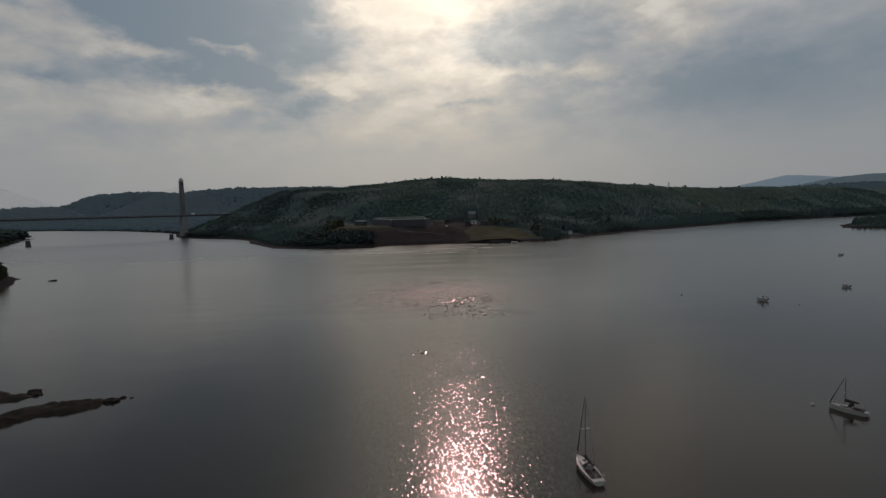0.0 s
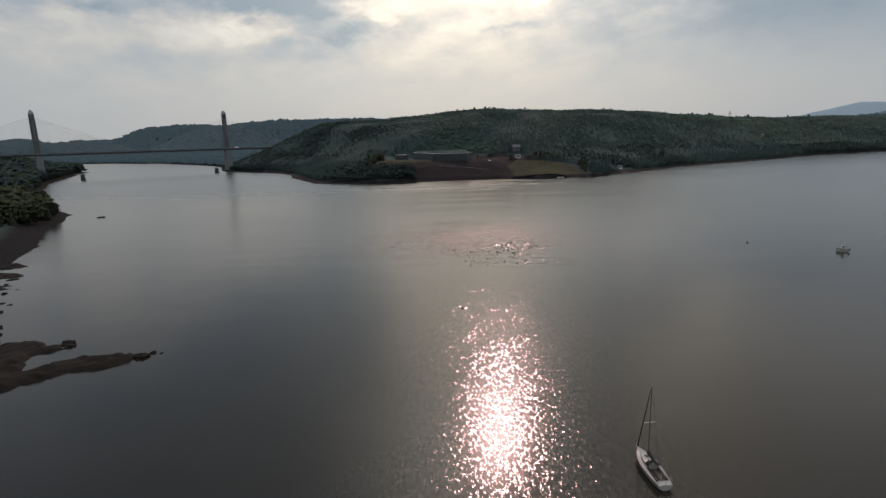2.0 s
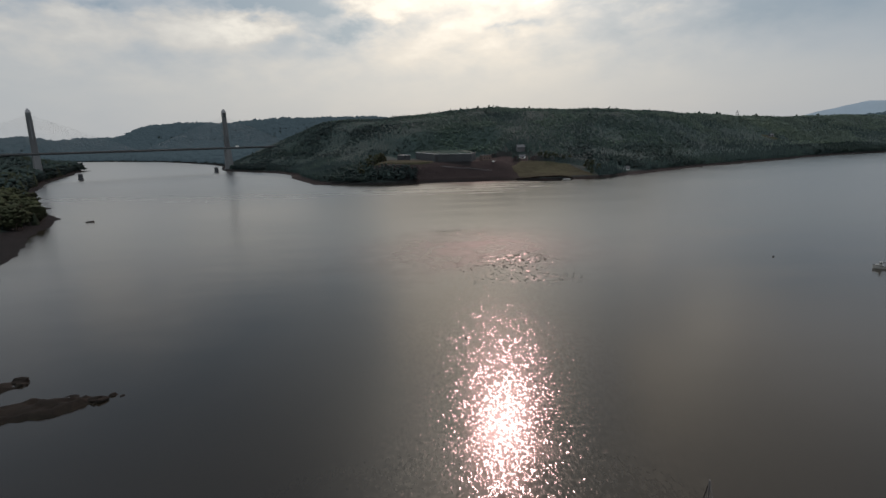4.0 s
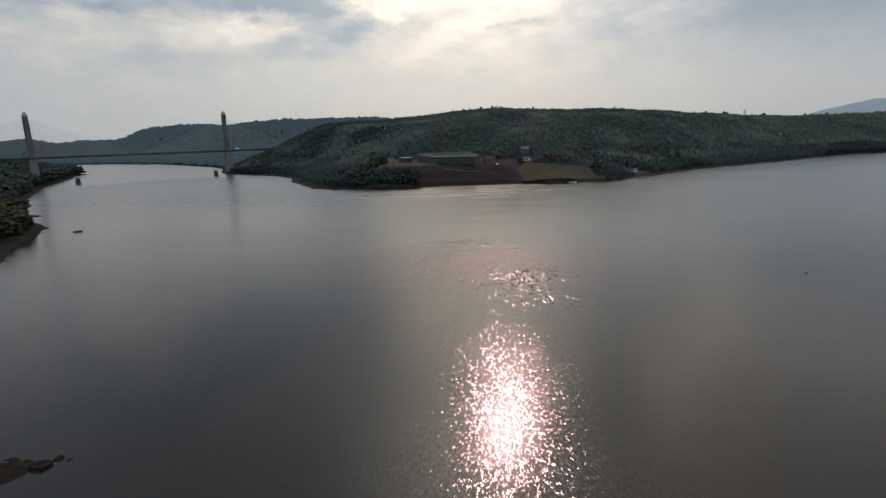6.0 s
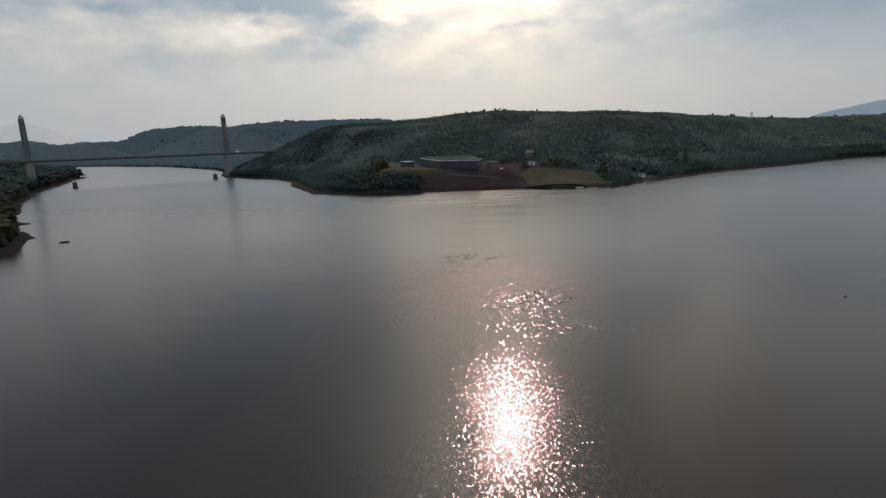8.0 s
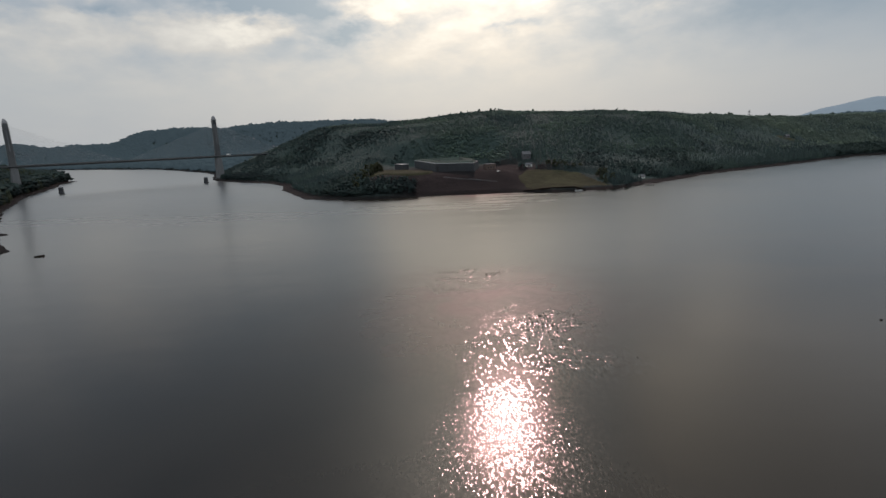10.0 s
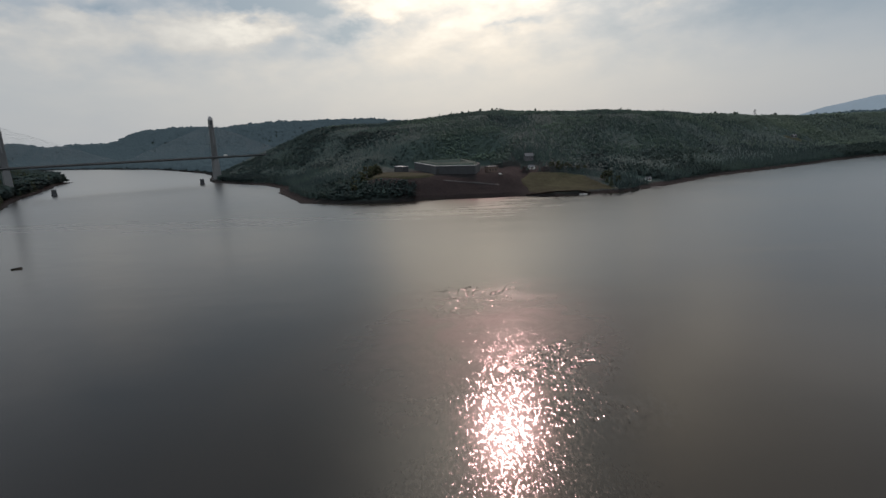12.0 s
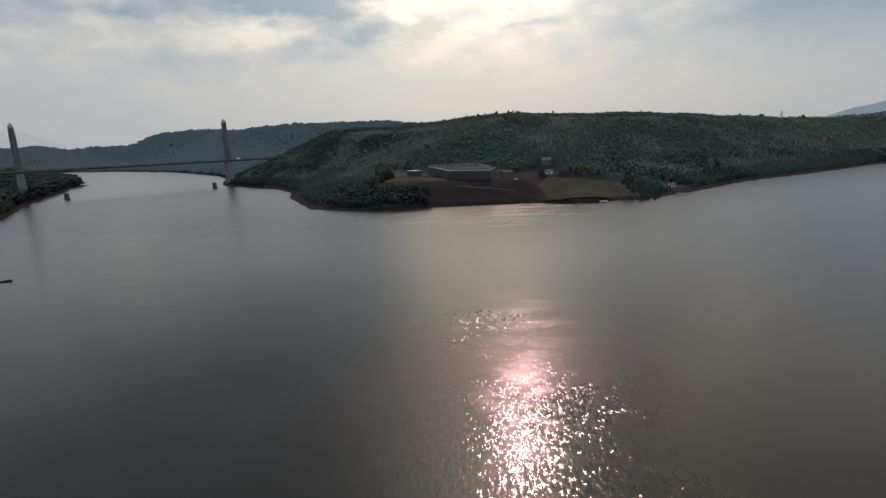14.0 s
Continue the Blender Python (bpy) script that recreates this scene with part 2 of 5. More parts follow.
    spread_gloss.inputs["IOR"].default_value, spread_gloss.inputs["Roughness"].default_value = 1.333, 0.45
    open_water = t.nodes.new("ShaderNodeMixShader")
    links(t)(belt, open_water.inputs[0])
    links(t)(calm.outputs[0], open_water.inputs[1])
    links(t)(spread_gloss.outputs[0], open_water.inputs[2])
    # facets of the wavelets, each tilted its own way; they lie flatter in the slicks and steeper under the cat's-paws
    def wavelets(across, along):
        cell = t.nodes.new("ShaderNodeCombineXYZ")
        links(t)(math_node(t, "MULTIPLY", x, 1.0 / across), cell.inputs[0])
        links(t)(math_node(t, "MULTIPLY", y, 1.0 / along), cell.inputs[1])
        n = t.nodes.new("ShaderNodeTexNoise")
        n.inputs["Scale"].default_value, n.inputs["Detail"].default_value, n.inputs["Roughness"].default_value = 1.0, 2.0, 0.7
        links(t)(cell.outputs[0], n.inputs["Vector"])
        return n.outputs["Color"]

    tilt = mix_node(t, math_node(t, "MINIMUM", math_node(t, "ADD", paws, between(drift, 190.0, 250.0, 0.0, 1.0)), 1.0), wavelets(*WAVELET), wavelets(0.85, 2.6))
    parts = t.nodes.new("ShaderNodeSeparateColor")
    links(t)(tilt, parts.inputs[0])
    slick = bell(t, x, drift, -3, 242, 15, 26, 0.25)
    steep = math_node(t, "SUBTRACT", between(drift, 220.0, 300.0, 1.0, 0.8), slick)
    steep = math_node(t, "ADD", steep, math_node(t, "MULTIPLY", math_node(t, "SUBTRACT", streak, 0.5), 0.5))
    steep = math_node(t, "MULTIPLY", math_node(t, "ADD", steep, math_node(t, "MULTIPLY", paws, 1.15)), STEEPNESS)
    face = t.nodes.new("ShaderNodeCombineXYZ")
    for k in (0, 1):
        links(t)(math_node(t, "MULTIPLY", math_node(t, "SUBTRACT", parts.outputs[k], 0.5), steep), face.inputs[k])
    face.inputs[2].default_value = 1.0
    facet = t.nodes.new("ShaderNodeVectorMath")
    facet.operation = "NORMALIZE"
    links(t)(face.outputs[0], facet.inputs[0])
    g = t.nodes.new("ShaderNodeBsdfPrincipled")
    links(t)(silt, g.inputs["Base Color"])
    g.inputs["IOR"].default_value, g.inputs["Roughness"].default_value = 1.333, 0.105
    links(t)(facet.outputs[0], g.inputs["Normal"])
    mix = t.nodes.new("ShaderNodeMixShader")
    lane = math_node(t, "MULTIPLY", between(drift, 242.0, 300.0, 0.85, 0.0), bell(t, x, y, 12, 150, 25, 900, 1.0))     # lane kept to where the sun's glitter shows from the camera
    share = math_node(t, "MINIMUM", math_node(t, "ADD", lane, math_node(t, "MULTIPLY", paws, 0.6)), 0.86)
    links(t)(share, mix.inputs[0])
    links(t)(open_water.outputs[0], mix.inputs[1])
    links(t)(g.outputs[0], mix.inputs[2])
    links(t)(mix.outputs[0], out.inputs["Surface"])
    return m


WAVELET, STEEPNESS = (0.52, 1.25), 0.55     # metres across and along, and how far the facets tilt
WATER = water_material()


def ground_material():
    """Tide-washed mud and rock low down, rough grass and earth above."""
    m = bpy.data.materials.new("ground")
    m.use_nodes = True
    t = m.node_tree
    p = t.nodes["Principled BSDF"]
    pos = t.nodes.new("ShaderNodeTexCoord").outputs["Object"]
    sep = t.nodes.new("ShaderNodeSeparateXYZ")
    links(t)(pos, sep.inputs[0])
    a, b = noise_node(t, pos, 0.02, 4.0), noise_node(t, pos, 0.3, 6.0, 0.65)
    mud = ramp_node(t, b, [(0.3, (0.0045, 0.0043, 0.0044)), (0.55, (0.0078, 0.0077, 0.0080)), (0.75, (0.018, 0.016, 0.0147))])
    # turf takes the canopy's tone, so gaps between trees show lighter
    turf = ramp_node(t, math_node(t, "ADD", math_node(t, "MULTIPLY", a, 0.6), math_node(t, "MULTIPLY", b, 0.4)),
                     [(0.3, (0.026, 0.041, 0.040)), (0.5, (0.034, 0.053, 0.050)), (0.7, (0.044, 0.064, 0.057))])
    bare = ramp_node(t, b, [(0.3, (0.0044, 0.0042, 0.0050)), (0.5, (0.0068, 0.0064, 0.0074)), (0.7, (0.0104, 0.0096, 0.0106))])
    turf = mix_node(t, math_node(t, "MINIMUM", bell(t, sep.outputs[0], sep.outputs[1], 10, 800, 120, 110, 2.2), 1.0), turf, bare)     # a darker ground colour round the fort
    h = t.nodes.new("ShaderNodeMapRange")
    links(t)(math_node(t, "ADD", sep.outputs[2], math_node(t, "MULTIPLY", b, 2.0)), h.inputs[0])
    h.inputs[1].default_value, h.inputs[2].default_value = 3.0, 5.0
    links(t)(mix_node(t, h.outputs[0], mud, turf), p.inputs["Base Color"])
    p.inputs["Roughness"].default_value, p.inputs["Specular IOR Level"].default_value = 0.95, 0.1
    n = t.nodes.new("ShaderNodeBump")
    n.inputs["Strength"].default_value, n.inputs["Distance"].default_value = 1.0, 0.8
    links(t)(b, n.inputs["Height"])
    links(t)(n.outputs[0], p.inputs["Normal"])
    return m


def forest_material(name, color, tint, patch=0.3):
    """Leaf canopy whose tone drifts from stand to stand."""
    m = material(name, color, 0.85, vary=0.10, scale=0.3, random_by="island", tint=tint, spec=0.05, canopy=0.85)
    t = m.node_tree
    p = t.nodes["Principled BSDF"]
    was = p.inputs["Base Color"].links[0].from_socket
    pos = t.nodes.new("ShaderNodeTexCoord").outputs["Object"]
    stand = math_node(t, "ADD", math_node(t, "MULTIPLY", noise_node(t, pos, 0.008, 3.0, 0.5, 0.4), 0.6), math_node(t, "MULTIPLY", noise_node(t, pos, 0.035, 3.0, 0.6), 0.4))
    tone = ramp_node(t, stand, [(0.34, (1 - patch, 1 - patch, 1 - 0.8 * patch)), (0.5, (1.0, 1.0, 1.0)), (0.66, (1 + 1.2 * patch, 1 + 1.1 * patch, 1 + 0.5 * patch))])
    links(t)(mix_node(t, 1.0, was, tone, "MULTIPLY"), p.inputs["Base Color"])
    return m


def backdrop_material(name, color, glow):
    """Far land, with the haze of kilometres of air painted in as colour and glow."""
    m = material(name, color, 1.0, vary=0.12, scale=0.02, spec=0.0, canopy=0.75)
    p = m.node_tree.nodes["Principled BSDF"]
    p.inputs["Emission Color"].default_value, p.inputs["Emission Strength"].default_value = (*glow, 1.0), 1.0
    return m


GROUND = ground_material()
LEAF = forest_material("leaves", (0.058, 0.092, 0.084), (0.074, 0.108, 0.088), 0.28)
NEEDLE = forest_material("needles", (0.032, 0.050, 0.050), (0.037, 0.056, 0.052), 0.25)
ALDER = forest_material("alder_leaves", (0.036, 0.044, 0.026), (0.048, 0.054, 0.029))
SHORE_FIR = forest_material("shore_needles", (0.026, 0.034, 0.024), (0.032, 0.040, 0.026))
BARK = material("bark", (0.07, 0.055, 0.042), 0.95, vary=0.3, scale=3.0, bump=0.05)
CONCRETE = material("concrete", (0.16, 0.168, 0.176), 0.85, vary=0.15, scale=0.25, bump=0.04, bump_scale=1.5)
CONCRETE_DARK = material("weathered_concrete", (0.095, 0.101, 0.107), 0.9, vary=0.3, scale=0.4, bump=0.08, bump_scale=1.2)
GRANITE = material("granite", (0.042, 0.046, 0.052), 0.85, vary=0.22, scale=0.3, bump=0.06, bump_scale=1.0)
GRANITE_PALE = material("pale_granite", (0.40, 0.41, 0.41), 0.8, vary=0.15, scale=0.5)
STEEL = material("steel", (0.24, 0.24, 0.25), 0.5, 0.7, vary=0.1, scale=2.0)
TURF = material("roof_turf", (0.058, 0.076, 0.066), 0.95, vary=0.25, scale=0.12, spec=0.05)
CABLE = material("cable_sheath", (0.35, 0.35, 0.36), 0.6, vary=0.08, scale=0.2)
GLASS_DARK = material("tinted_glass", (0.02, 0.025, 0.03), 0.08, vary=0.1, scale=0.5)
ASPHALT = material("asphalt", (0.05, 0.05, 0.052), 0.9, vary=0.2, scale=0.4)
GRASS = material("grass", (0.026, 0.028, 0.017), 0.95, vary=0.35, scale=0.12, tint=(0.042, 0.042, 0.024), spec=0.05)
ROCK = material("weedy_rock", (0.0095, 0.008, 0.007), 0.7, vary=0.45, scale=0.8, bump=0.25, bump_scale=1.6, tint=(0.017, 0.014, 0.011), spec=0.05)
GELCOAT = material("white_gelcoat", (0.31, 0.31, 0.29), 0.4, vary=0.06, scale=1.5)
TEAK = material("deck_wood", (0.075, 0.055, 0.042), 0.7, vary=0.2, scale=4.0)
CANVAS = material("dark_canvas", (0.012, 0.010, 0.011), 0.85, vary=0.2, scale=6.0, bump=0.01, bump_scale=20)
CANVAS_RED = material("maroon_canvas", (0.06, 0.022, 0.022), 0.85, vary=0.2, scale=6.0)
ALLOY = material("mast_alloy", (0.16, 0.16, 0.17), 0.4, 0.7, vary=0.1, scale=3.0)
WHITE_PAINT = material("white_paint", (0.78, 0.78, 0.76), 0.6, vary=0.06, scale=1.0)
GREY_SHINGLE = material("grey_shingles", (0.11, 0.112, 0.12), 0.85, vary=0.2, scale=2.0)
ANTIFOUL = material("antifouling", (0.03, 0.03, 0.045), 0.7, vary=0.2, scale=2.0)
RUBBER = material("black_rubber", (0.02, 0.02, 0.02), 0.7, vary=0.1, scale=3.0)
BUOY_PALE = material("buoy_paint", (0.22, 0.22, 0.21), 0.5, vary=0.1, scale=3.0)


# ---- building helpers ----
def mesh_from(name, verts, faces, mat, smooth=False):
    """A mesh from numpy arrays of triangles or quads."""
    me = bpy.data.meshes.new(name)
    verts, faces = np.asarray(verts, np.float32), np.asarray(faces, np.int32)
    k = faces.shape[1]
    me.vertices.add(len(verts))
    me.vertices.foreach_set("co", verts.ravel())
    me.loops.add(faces.size)
    me.loops.foreach_set("vertex_index", faces.ravel())
    me.polygons.add(len(faces))
    me.polygons.foreach_set("loop_start", np.arange(0, faces.size, k, dtype=np.int32))
    me.polygons.foreach_set("loop_total", np.full(len(faces), k, np.int32))
    if smooth:
        me.polygons.foreach_set("use_smooth", np.ones(len(faces), bool))
    me.update(calc_edges=True)
    me.materials.append(mat)
    return me


def part(name, bm, mat, parent, label=""):
    me = bpy.data.meshes.new(name)
    bmesh.ops.recalc_face_normals(bm, faces=bm.faces[:])
    bm.to_mesh(me)
    bm.free()
    me.materials.append(mat)
    ob = new(name, me)
    ob.parent = parent
    return tagged(ob, label)


def thing(name, m, label, category, group="", kind=""):
    ob = new(name)
    ob.matrix_world = m
    return tagged(ob, label, category, group, kind)


def box(sx, sy, sz, at=(0, 0, 0), bevel=0.0, taper=1.0, bm=None):
    """A box standing on at, with its top narrowed by taper."""
    bm = bm or bmesh.new()
    made = bmesh.ops.create_cube(bm, size=1.0)["verts"]
    for v in made:
        k = taper if v.co.z > 0 else 1.0
        v.co = Vector((v.co.x * sx * k + at[0], v.co.y * sy * k + at[1], (v.co.z + 0.5) * sz + at[2]))
    if bevel:
        es = list({e for v in made for e in v.link_edges})
        bmesh.ops.bevel(bm, geom=es, offset=bevel, segments=1, affect="EDGES")
    return bm


def rod(a, b, r0, r1=None, sides=8, bm=None):
    bm = bm or bmesh.new()
    a, b = Vector(a), Vector(b)
    r1 = r0 if r1 is None else r1
    turn = (b - a).to_track_quat("Z", "Y").to_matrix()
    rings = []
    for p, r in ((a, r0), (b, r1)):
        rings.append([bm.verts.new(p + turn @ Vector((r * math.cos(i * 2 * math.pi / sides), r * math.sin(i * 2 * math.pi / sides), 0))) for i in range(sides)])
    for i in range(sides):
        j = (i + 1) % sides
        bm.faces.new((rings[0][i], rings[0][j], rings[1][j], rings[1][i]))
    bm.faces.new(rings[0][::-1]), bm.faces.new(rings[1])
    return bm


def loft(rings, cap=True, closed=True, bm=None):
    """Skin a row of equally long rings of points."""
    bm = bm or bmesh.new()
    vs = [[bm.verts.new(p) for p in ring] for ring in rings]
    n = len(rings[0])
    for r0, r1 in zip(vs, vs[1:]):
        for i in range(n if closed else n - 1):
            j = (i + 1) % n
            bm.faces.new((r0[i], r0[j], r1[j], r1[i]))
    if cap:
        bm.faces.new(vs[0][::-1]), bm.faces.new(vs[-1])
    return bm


def prism(points, z0, z1, bm=None):
    return loft([[(x, y, z0) for x, y in points], [(x, y, z1) for x, y in points]], bm=bm)


# ---- the lie of the land ----
def _hash(ix, iy, seed):
    n = np.sin(ix * 127.1 + iy * 311.7 + seed * 74.7) * 43758.5453
    return n - np.floor(n)


def vnoise(x, y, seed=0.0):
    ix, iy = np.floor(x), np.floor(y)
    fx, fy = x - ix, y - iy
    fx, fy = fx * fx * (3 - 2 * fx), fy * fy * (3 - 2 * fy)
    a, b = _hash(ix, iy, seed), _hash(ix + 1, iy, seed)
    c, d = _hash(ix, iy + 1, seed), _hash(ix + 1, iy + 1, seed)
    return (a * (1 - fx) + b * fx) * (1 - fy) + (c * (1 - fx) + d * fx) * fy - 0.5


def fbm(x, y, scale, octaves=4, seed=0.0):
    out, amp, f = 0.0, 1.0, 1.0 / scale
    for o in range(octaves):
        out, amp, f = out + amp * vnoise(x * f, y * f, seed + o), amp * 0.5, f * 2.03
    return out


def smooth(a, b, v):
    k = np.clip((v - a) / (b - a), 0, 1)
    return k * k * (3 - 2 * k)


def inside_by(poly, x, y):
    """Distance to the edge of a polygon, positive inside."""
    best, odd = np.full(x.shape, 1e9), np.zeros(x.shape, bool)
    for (ax, ay), (bx, by) in zip(poly, poly[1:] + poly[:1]):
        dx, dy = bx - ax, by - ay
        k = np.clip(((x - ax) * dx + (y - ay) * dy) / (dx * dx + dy * dy), 0, 1)
        best = np.minimum(best, np.hypot(x - ax - k * dx, y - ay - k * dy))
        with np.errstate(divide="ignore", invalid="ignore"):
            cross = ((ay > y) != (by > y)) & (x < dx * (y - ay) / (dy if dy else 1e-9) + ax)
        odd ^= cross
    return np.where(odd, best, -best)


def ridge(line, x, y, width):
    """Height over ground of a crest that runs along a line of (x, y, height)."""
    out = np.zeros(x.shape)
    for (ax, ay, ah), (bx, by, bh) in zip(line, line[1:]):
        dx, dy = bx - ax, by - ay
        k = np.clip(((x - ax) * dx + (y - ay) * dy) / (dx * dx + dy * dy), 0, 1)
        d = np.hypot(x - ax - k * dx, y - ay - k * dy)
        out = np.maximum(out, (ah + k * (bh - ah)) * np.exp(-((d / width) ** 2)))
    return out


WEST = [(-4900, 2500), (-3000, 2660), (-2150, 2700), (-1890, 2630), (-1592, 2470), (-1132, 2126), (-917, 1880), (-693, 1605), (-603, 1445), (-528, 1262), (-490, 1195), (-401, 1108),
        (-325, 1044), (-279, 966), (-255, 890), (-222, 818), (-177, 732), (-140, 712), (-88, 704), (-10, 714), (60, 716), (127, 704), (197, 718), (243, 752), (303, 803),
        (384, 876), (473, 932), (575, 995), (694, 1082), (812, 1155), (992, 1215), (1142, 1270), (1326, 1320), (1800, 1500), (4900, 1700), (4900, 4900), (-4900, 4900)]
VERONA = [(-956, 1440), (-905, 1312), (-840, 1215), (-797, 1131), (-744, 1032), (-672, 908), (-606, 812), (-546, 722), (-464, 622), (-420, 560), (-376, 531), (-384, 516), (-372, 497),
          (-350, 487), (-309, 448), (-290, 411), (-272, 374), (-253, 341), (-221, 290), (-205, 256), (-215, 220), (-260, 120), (-330, -200), (-4900, -200), (-4900, 2300), (-1900, 2050),
          (-1250, 1760), (-1060, 1560), (-985, 1448)]
ISLET = [(690, 790), (720, 752), (790, 760), (860, 800), (900, 860), (850, 905), (760, 880)]
SOUTH = [(-4900, -260), (4900, -260), (4900, -4900), (-4900, -4900)]
CREST = [(-900, 1560, 40), (-640, 1440, 50), (-527, 1419, 71), (-432, 1451, 80), (-335, 1425, 82), (-268, 1389, 86), (-212, 1399, 93), (-125, 1389, 92), (-52, 1364, 97), (18, 1365, 102),
         (88, 1362, 109), (185, 1352, 106), (300, 1380, 104), (400, 1400, 95), (470, 1420, 87), (610, 1440, 83), (752, 1450, 76), (917, 1506, 72), (1075, 1581, 73), (1313, 1655, 68), (1700, 1800, 66)]
FAR_CREST = [(-3400, 2700, 105), (-2592, 3140, 116), (-2531, 3190, 122), (-2407, 3285, 91), (-2262, 3387, 104), (-2133, 3470, 110), (-1940, 3420, 124), (-1790, 3330, 170), (-1652, 3257, 173), (-1261, 3132, 164),
             (-983, 3083, 176), (-650, 3026, 174), (-400, 3000, 166), (-100, 3000, 130)]
EAST_CREST = [(1300, 3300, 66), (1690, 2673, 79), (1763, 2623, 84), (1868, 2550, 90), (1966, 2475, 92), (2400, 2250, 96), (3200, 2100, 95)]


def land_height(x, y):
    w, v = inside_by(WEST, x, y), inside_by(VERONA, x, y)
    wob = 5 * fbm(x, y, 40, 4, 3) + 3 * fbm(x, y, 9, 3, 5)
    w, v = w + wob, v + wob
    i, s = inside_by(ISLET, x, y) + wob, inside_by(SOUTH, x, y) + wob
    hills = np.maximum(ridge(CREST, x, y, 430), np.maximum(ridge(FAR_CREST, x, y, 290), ridge(EAST_CREST, x, y, 520)))
    hills = hills + 8 * fbm(x, y, 260, 4, 9) * smooth(60, 400, w)
    zw = np.clip(0.14 * w, -5, 3) + 8 * smooth(14, 70, w) + np.maximum(hills - 4, 0) * smooth(10, 260, w)
    # the terraced point with the fort, and the sloping lawn beside it
    fx = smooth(-150, -80, x) * (1 - smooth(62, 110, x)) * (1 - smooth(960, 1060, y))
    zw = zw * (1 - fx) + fx * np.where(w > 0, 2.0 * smooth(0, 4, w) + 20.5 * smooth(-12, 80, w), np.clip(0.14 * w, -5, 0))
    lx = smooth(70, 105, x) * (1 - smooth(195, 240, x)) * (1 - smooth(830, 930, y))
    zw = zw * (1 - lx) + lx * np.where(w > 0, 3.5 * smooth(0, 6, w) + 19 * smooth(4, 125, w), np.clip(0.14 * w, -5, 0))
    zv = np.clip(0.11 * v, -5, 3.2) + (26 + 10 * fbm(x, y, 200, 3, 21)) * smooth(28, 170, v)
    zi = np.clip(0.2 * i, -5, 4) + 5 * smooth(10, 50, i)
    zs = np.clip(0.14 * s, -5, 3) + 6 * smooth(20, 200, s)
    z = np.maximum(np.maximum(zw, zv), np.maximum(zi, zs))
    return z + 0.5 * fbm(x, y, 12, 3, 31) * smooth(0.5, 3, z)


def in_clearing(x, y):
    w = inside_by(WEST, x, y)
    fort = (x > -112 + 20 * vnoise(y / 30, y * 0)) & (x < 95) & (y < 985 - 95 * (x > 66)) & (w > -5)
    left_bank = (x < -42) & (w < 46)
    lawn = (x >= 85) & (x < 186 + 0.15 * (y - 700)) & (y < 818 - 0.28 * (x - 90))
    yard = (np.hypot((x - 111) / 16, (y - 862) / 50) < 1) | (np.hypot((x - 250) / 30, (y - 790) / 19) < 1) | (np.hypot((x - 712) / 34, (y - 1236) / 26) < 1)
    road = (np.abs(x + 470 + 0.2 * (y - 1250)) < 16) & (y > 1225) & (y < 1330)
    return (fort & ~left_bank) | lawn | yard | road


def build_ground():
    """One sheet in rings round the river's bend, finest where the shores are."""
    az = np.concatenate([np.arange(-58, 58, 0.28), np.arange(58, 302, 4.0)])
    az = np.radians(az)
    r = [5.0, 60.0, 120.0]
    while r[-1] < 4900:
        r.append(r[-1] * (1.0085 if r[-1] < 1700 else 1.014) + (0.6 if r[-1] < 400 else 0))
    r = np.array(r)
    R, A = np.meshgrid(r, az, indexing="ij")
    X, Y = R * np.sin(A), R * np.cos(A) + 30
    Z = land_height(X, Y)
    # ground raised between the trees, to lighten the shaded gaps in the woods
    Z = Z + 5.2 * smooth(16, 55, inside_by(WEST, X, Y)) * smooth(5, 12, Z) * ~in_clearing(X, Y) * (Y < 1750)
    Z = Z + 4.5 * smooth(14, 40, inside_by(VERONA, X, Y)) * (X < -200)
    verts = np.stack([X, Y, Z], -1).reshape(-1, 3)
    n, m = R.shape
    i, j = np.meshgrid(np.arange(n - 1), np.arange(m), indexing="ij")
    k = (j + 1) % m
    faces = np.stack([i * m + j, i * m + k, (i + 1) * m + k, (i + 1) * m + j], -1).reshape(-1, 4)[:, ::-1]
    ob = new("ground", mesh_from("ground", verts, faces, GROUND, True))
    return tagged(ob, "wooded river banks and hills with a brown tidal shore", "ground", kind="structure")


build_ground()
bmw = bmesh.new()
for gx in range(9):
    for gy in range(9):
        bmw.verts.new((-4900 + gx * 1225, -4900 + gy * 1225, 0))
bmw.verts.ensure_lookup_table()
for gx in range(8):
    for gy in range(8):
        bmw.faces.new([bmw.verts[a] for a in (gx * 9 + gy, gx * 9 + 9 + gy, gx * 9 + 10 + gy, gx * 9 + gy + 1)])
me = bpy.data.meshes.new("water")
bmw.to_mesh(me)
bmw.free()
me.materials.append(WATER)
tagged(new("water", me), "wide brown-grey river, ruffled, glittering under the sun", "river", kind="structure")


# ---- woods ----
def clump(rng, r, squash=0.8):
    """A small faceted tuft of leaves."""
    d = np.array([(1, 0, 0), (-1, 0, 0), (0, 1, 0), (0, -1, 0), (0, 0, 1), (0, 0, -1)], float)
    v = d * rng.uniform(0.65, 1.3, (6, 1)) * r + rng.normal(0, 0.16 * r, (6, 3))
    v[:, 2] *= squash
    f = np.array([(0, 2, 4), (2, 1, 4), (1, 3, 4), (3, 0, 4), (2, 0, 5), (1, 2, 5), (3, 1, 5), (0, 3, 5)])
    return v, f


def joined(pieces):
    vs, fs, n = [], [], 0
    for v, f in pieces:
        vs.append(v), fs.append(f + n)
        n += len(v)
    return np.concatenate(vs), np.concatenate(fs)


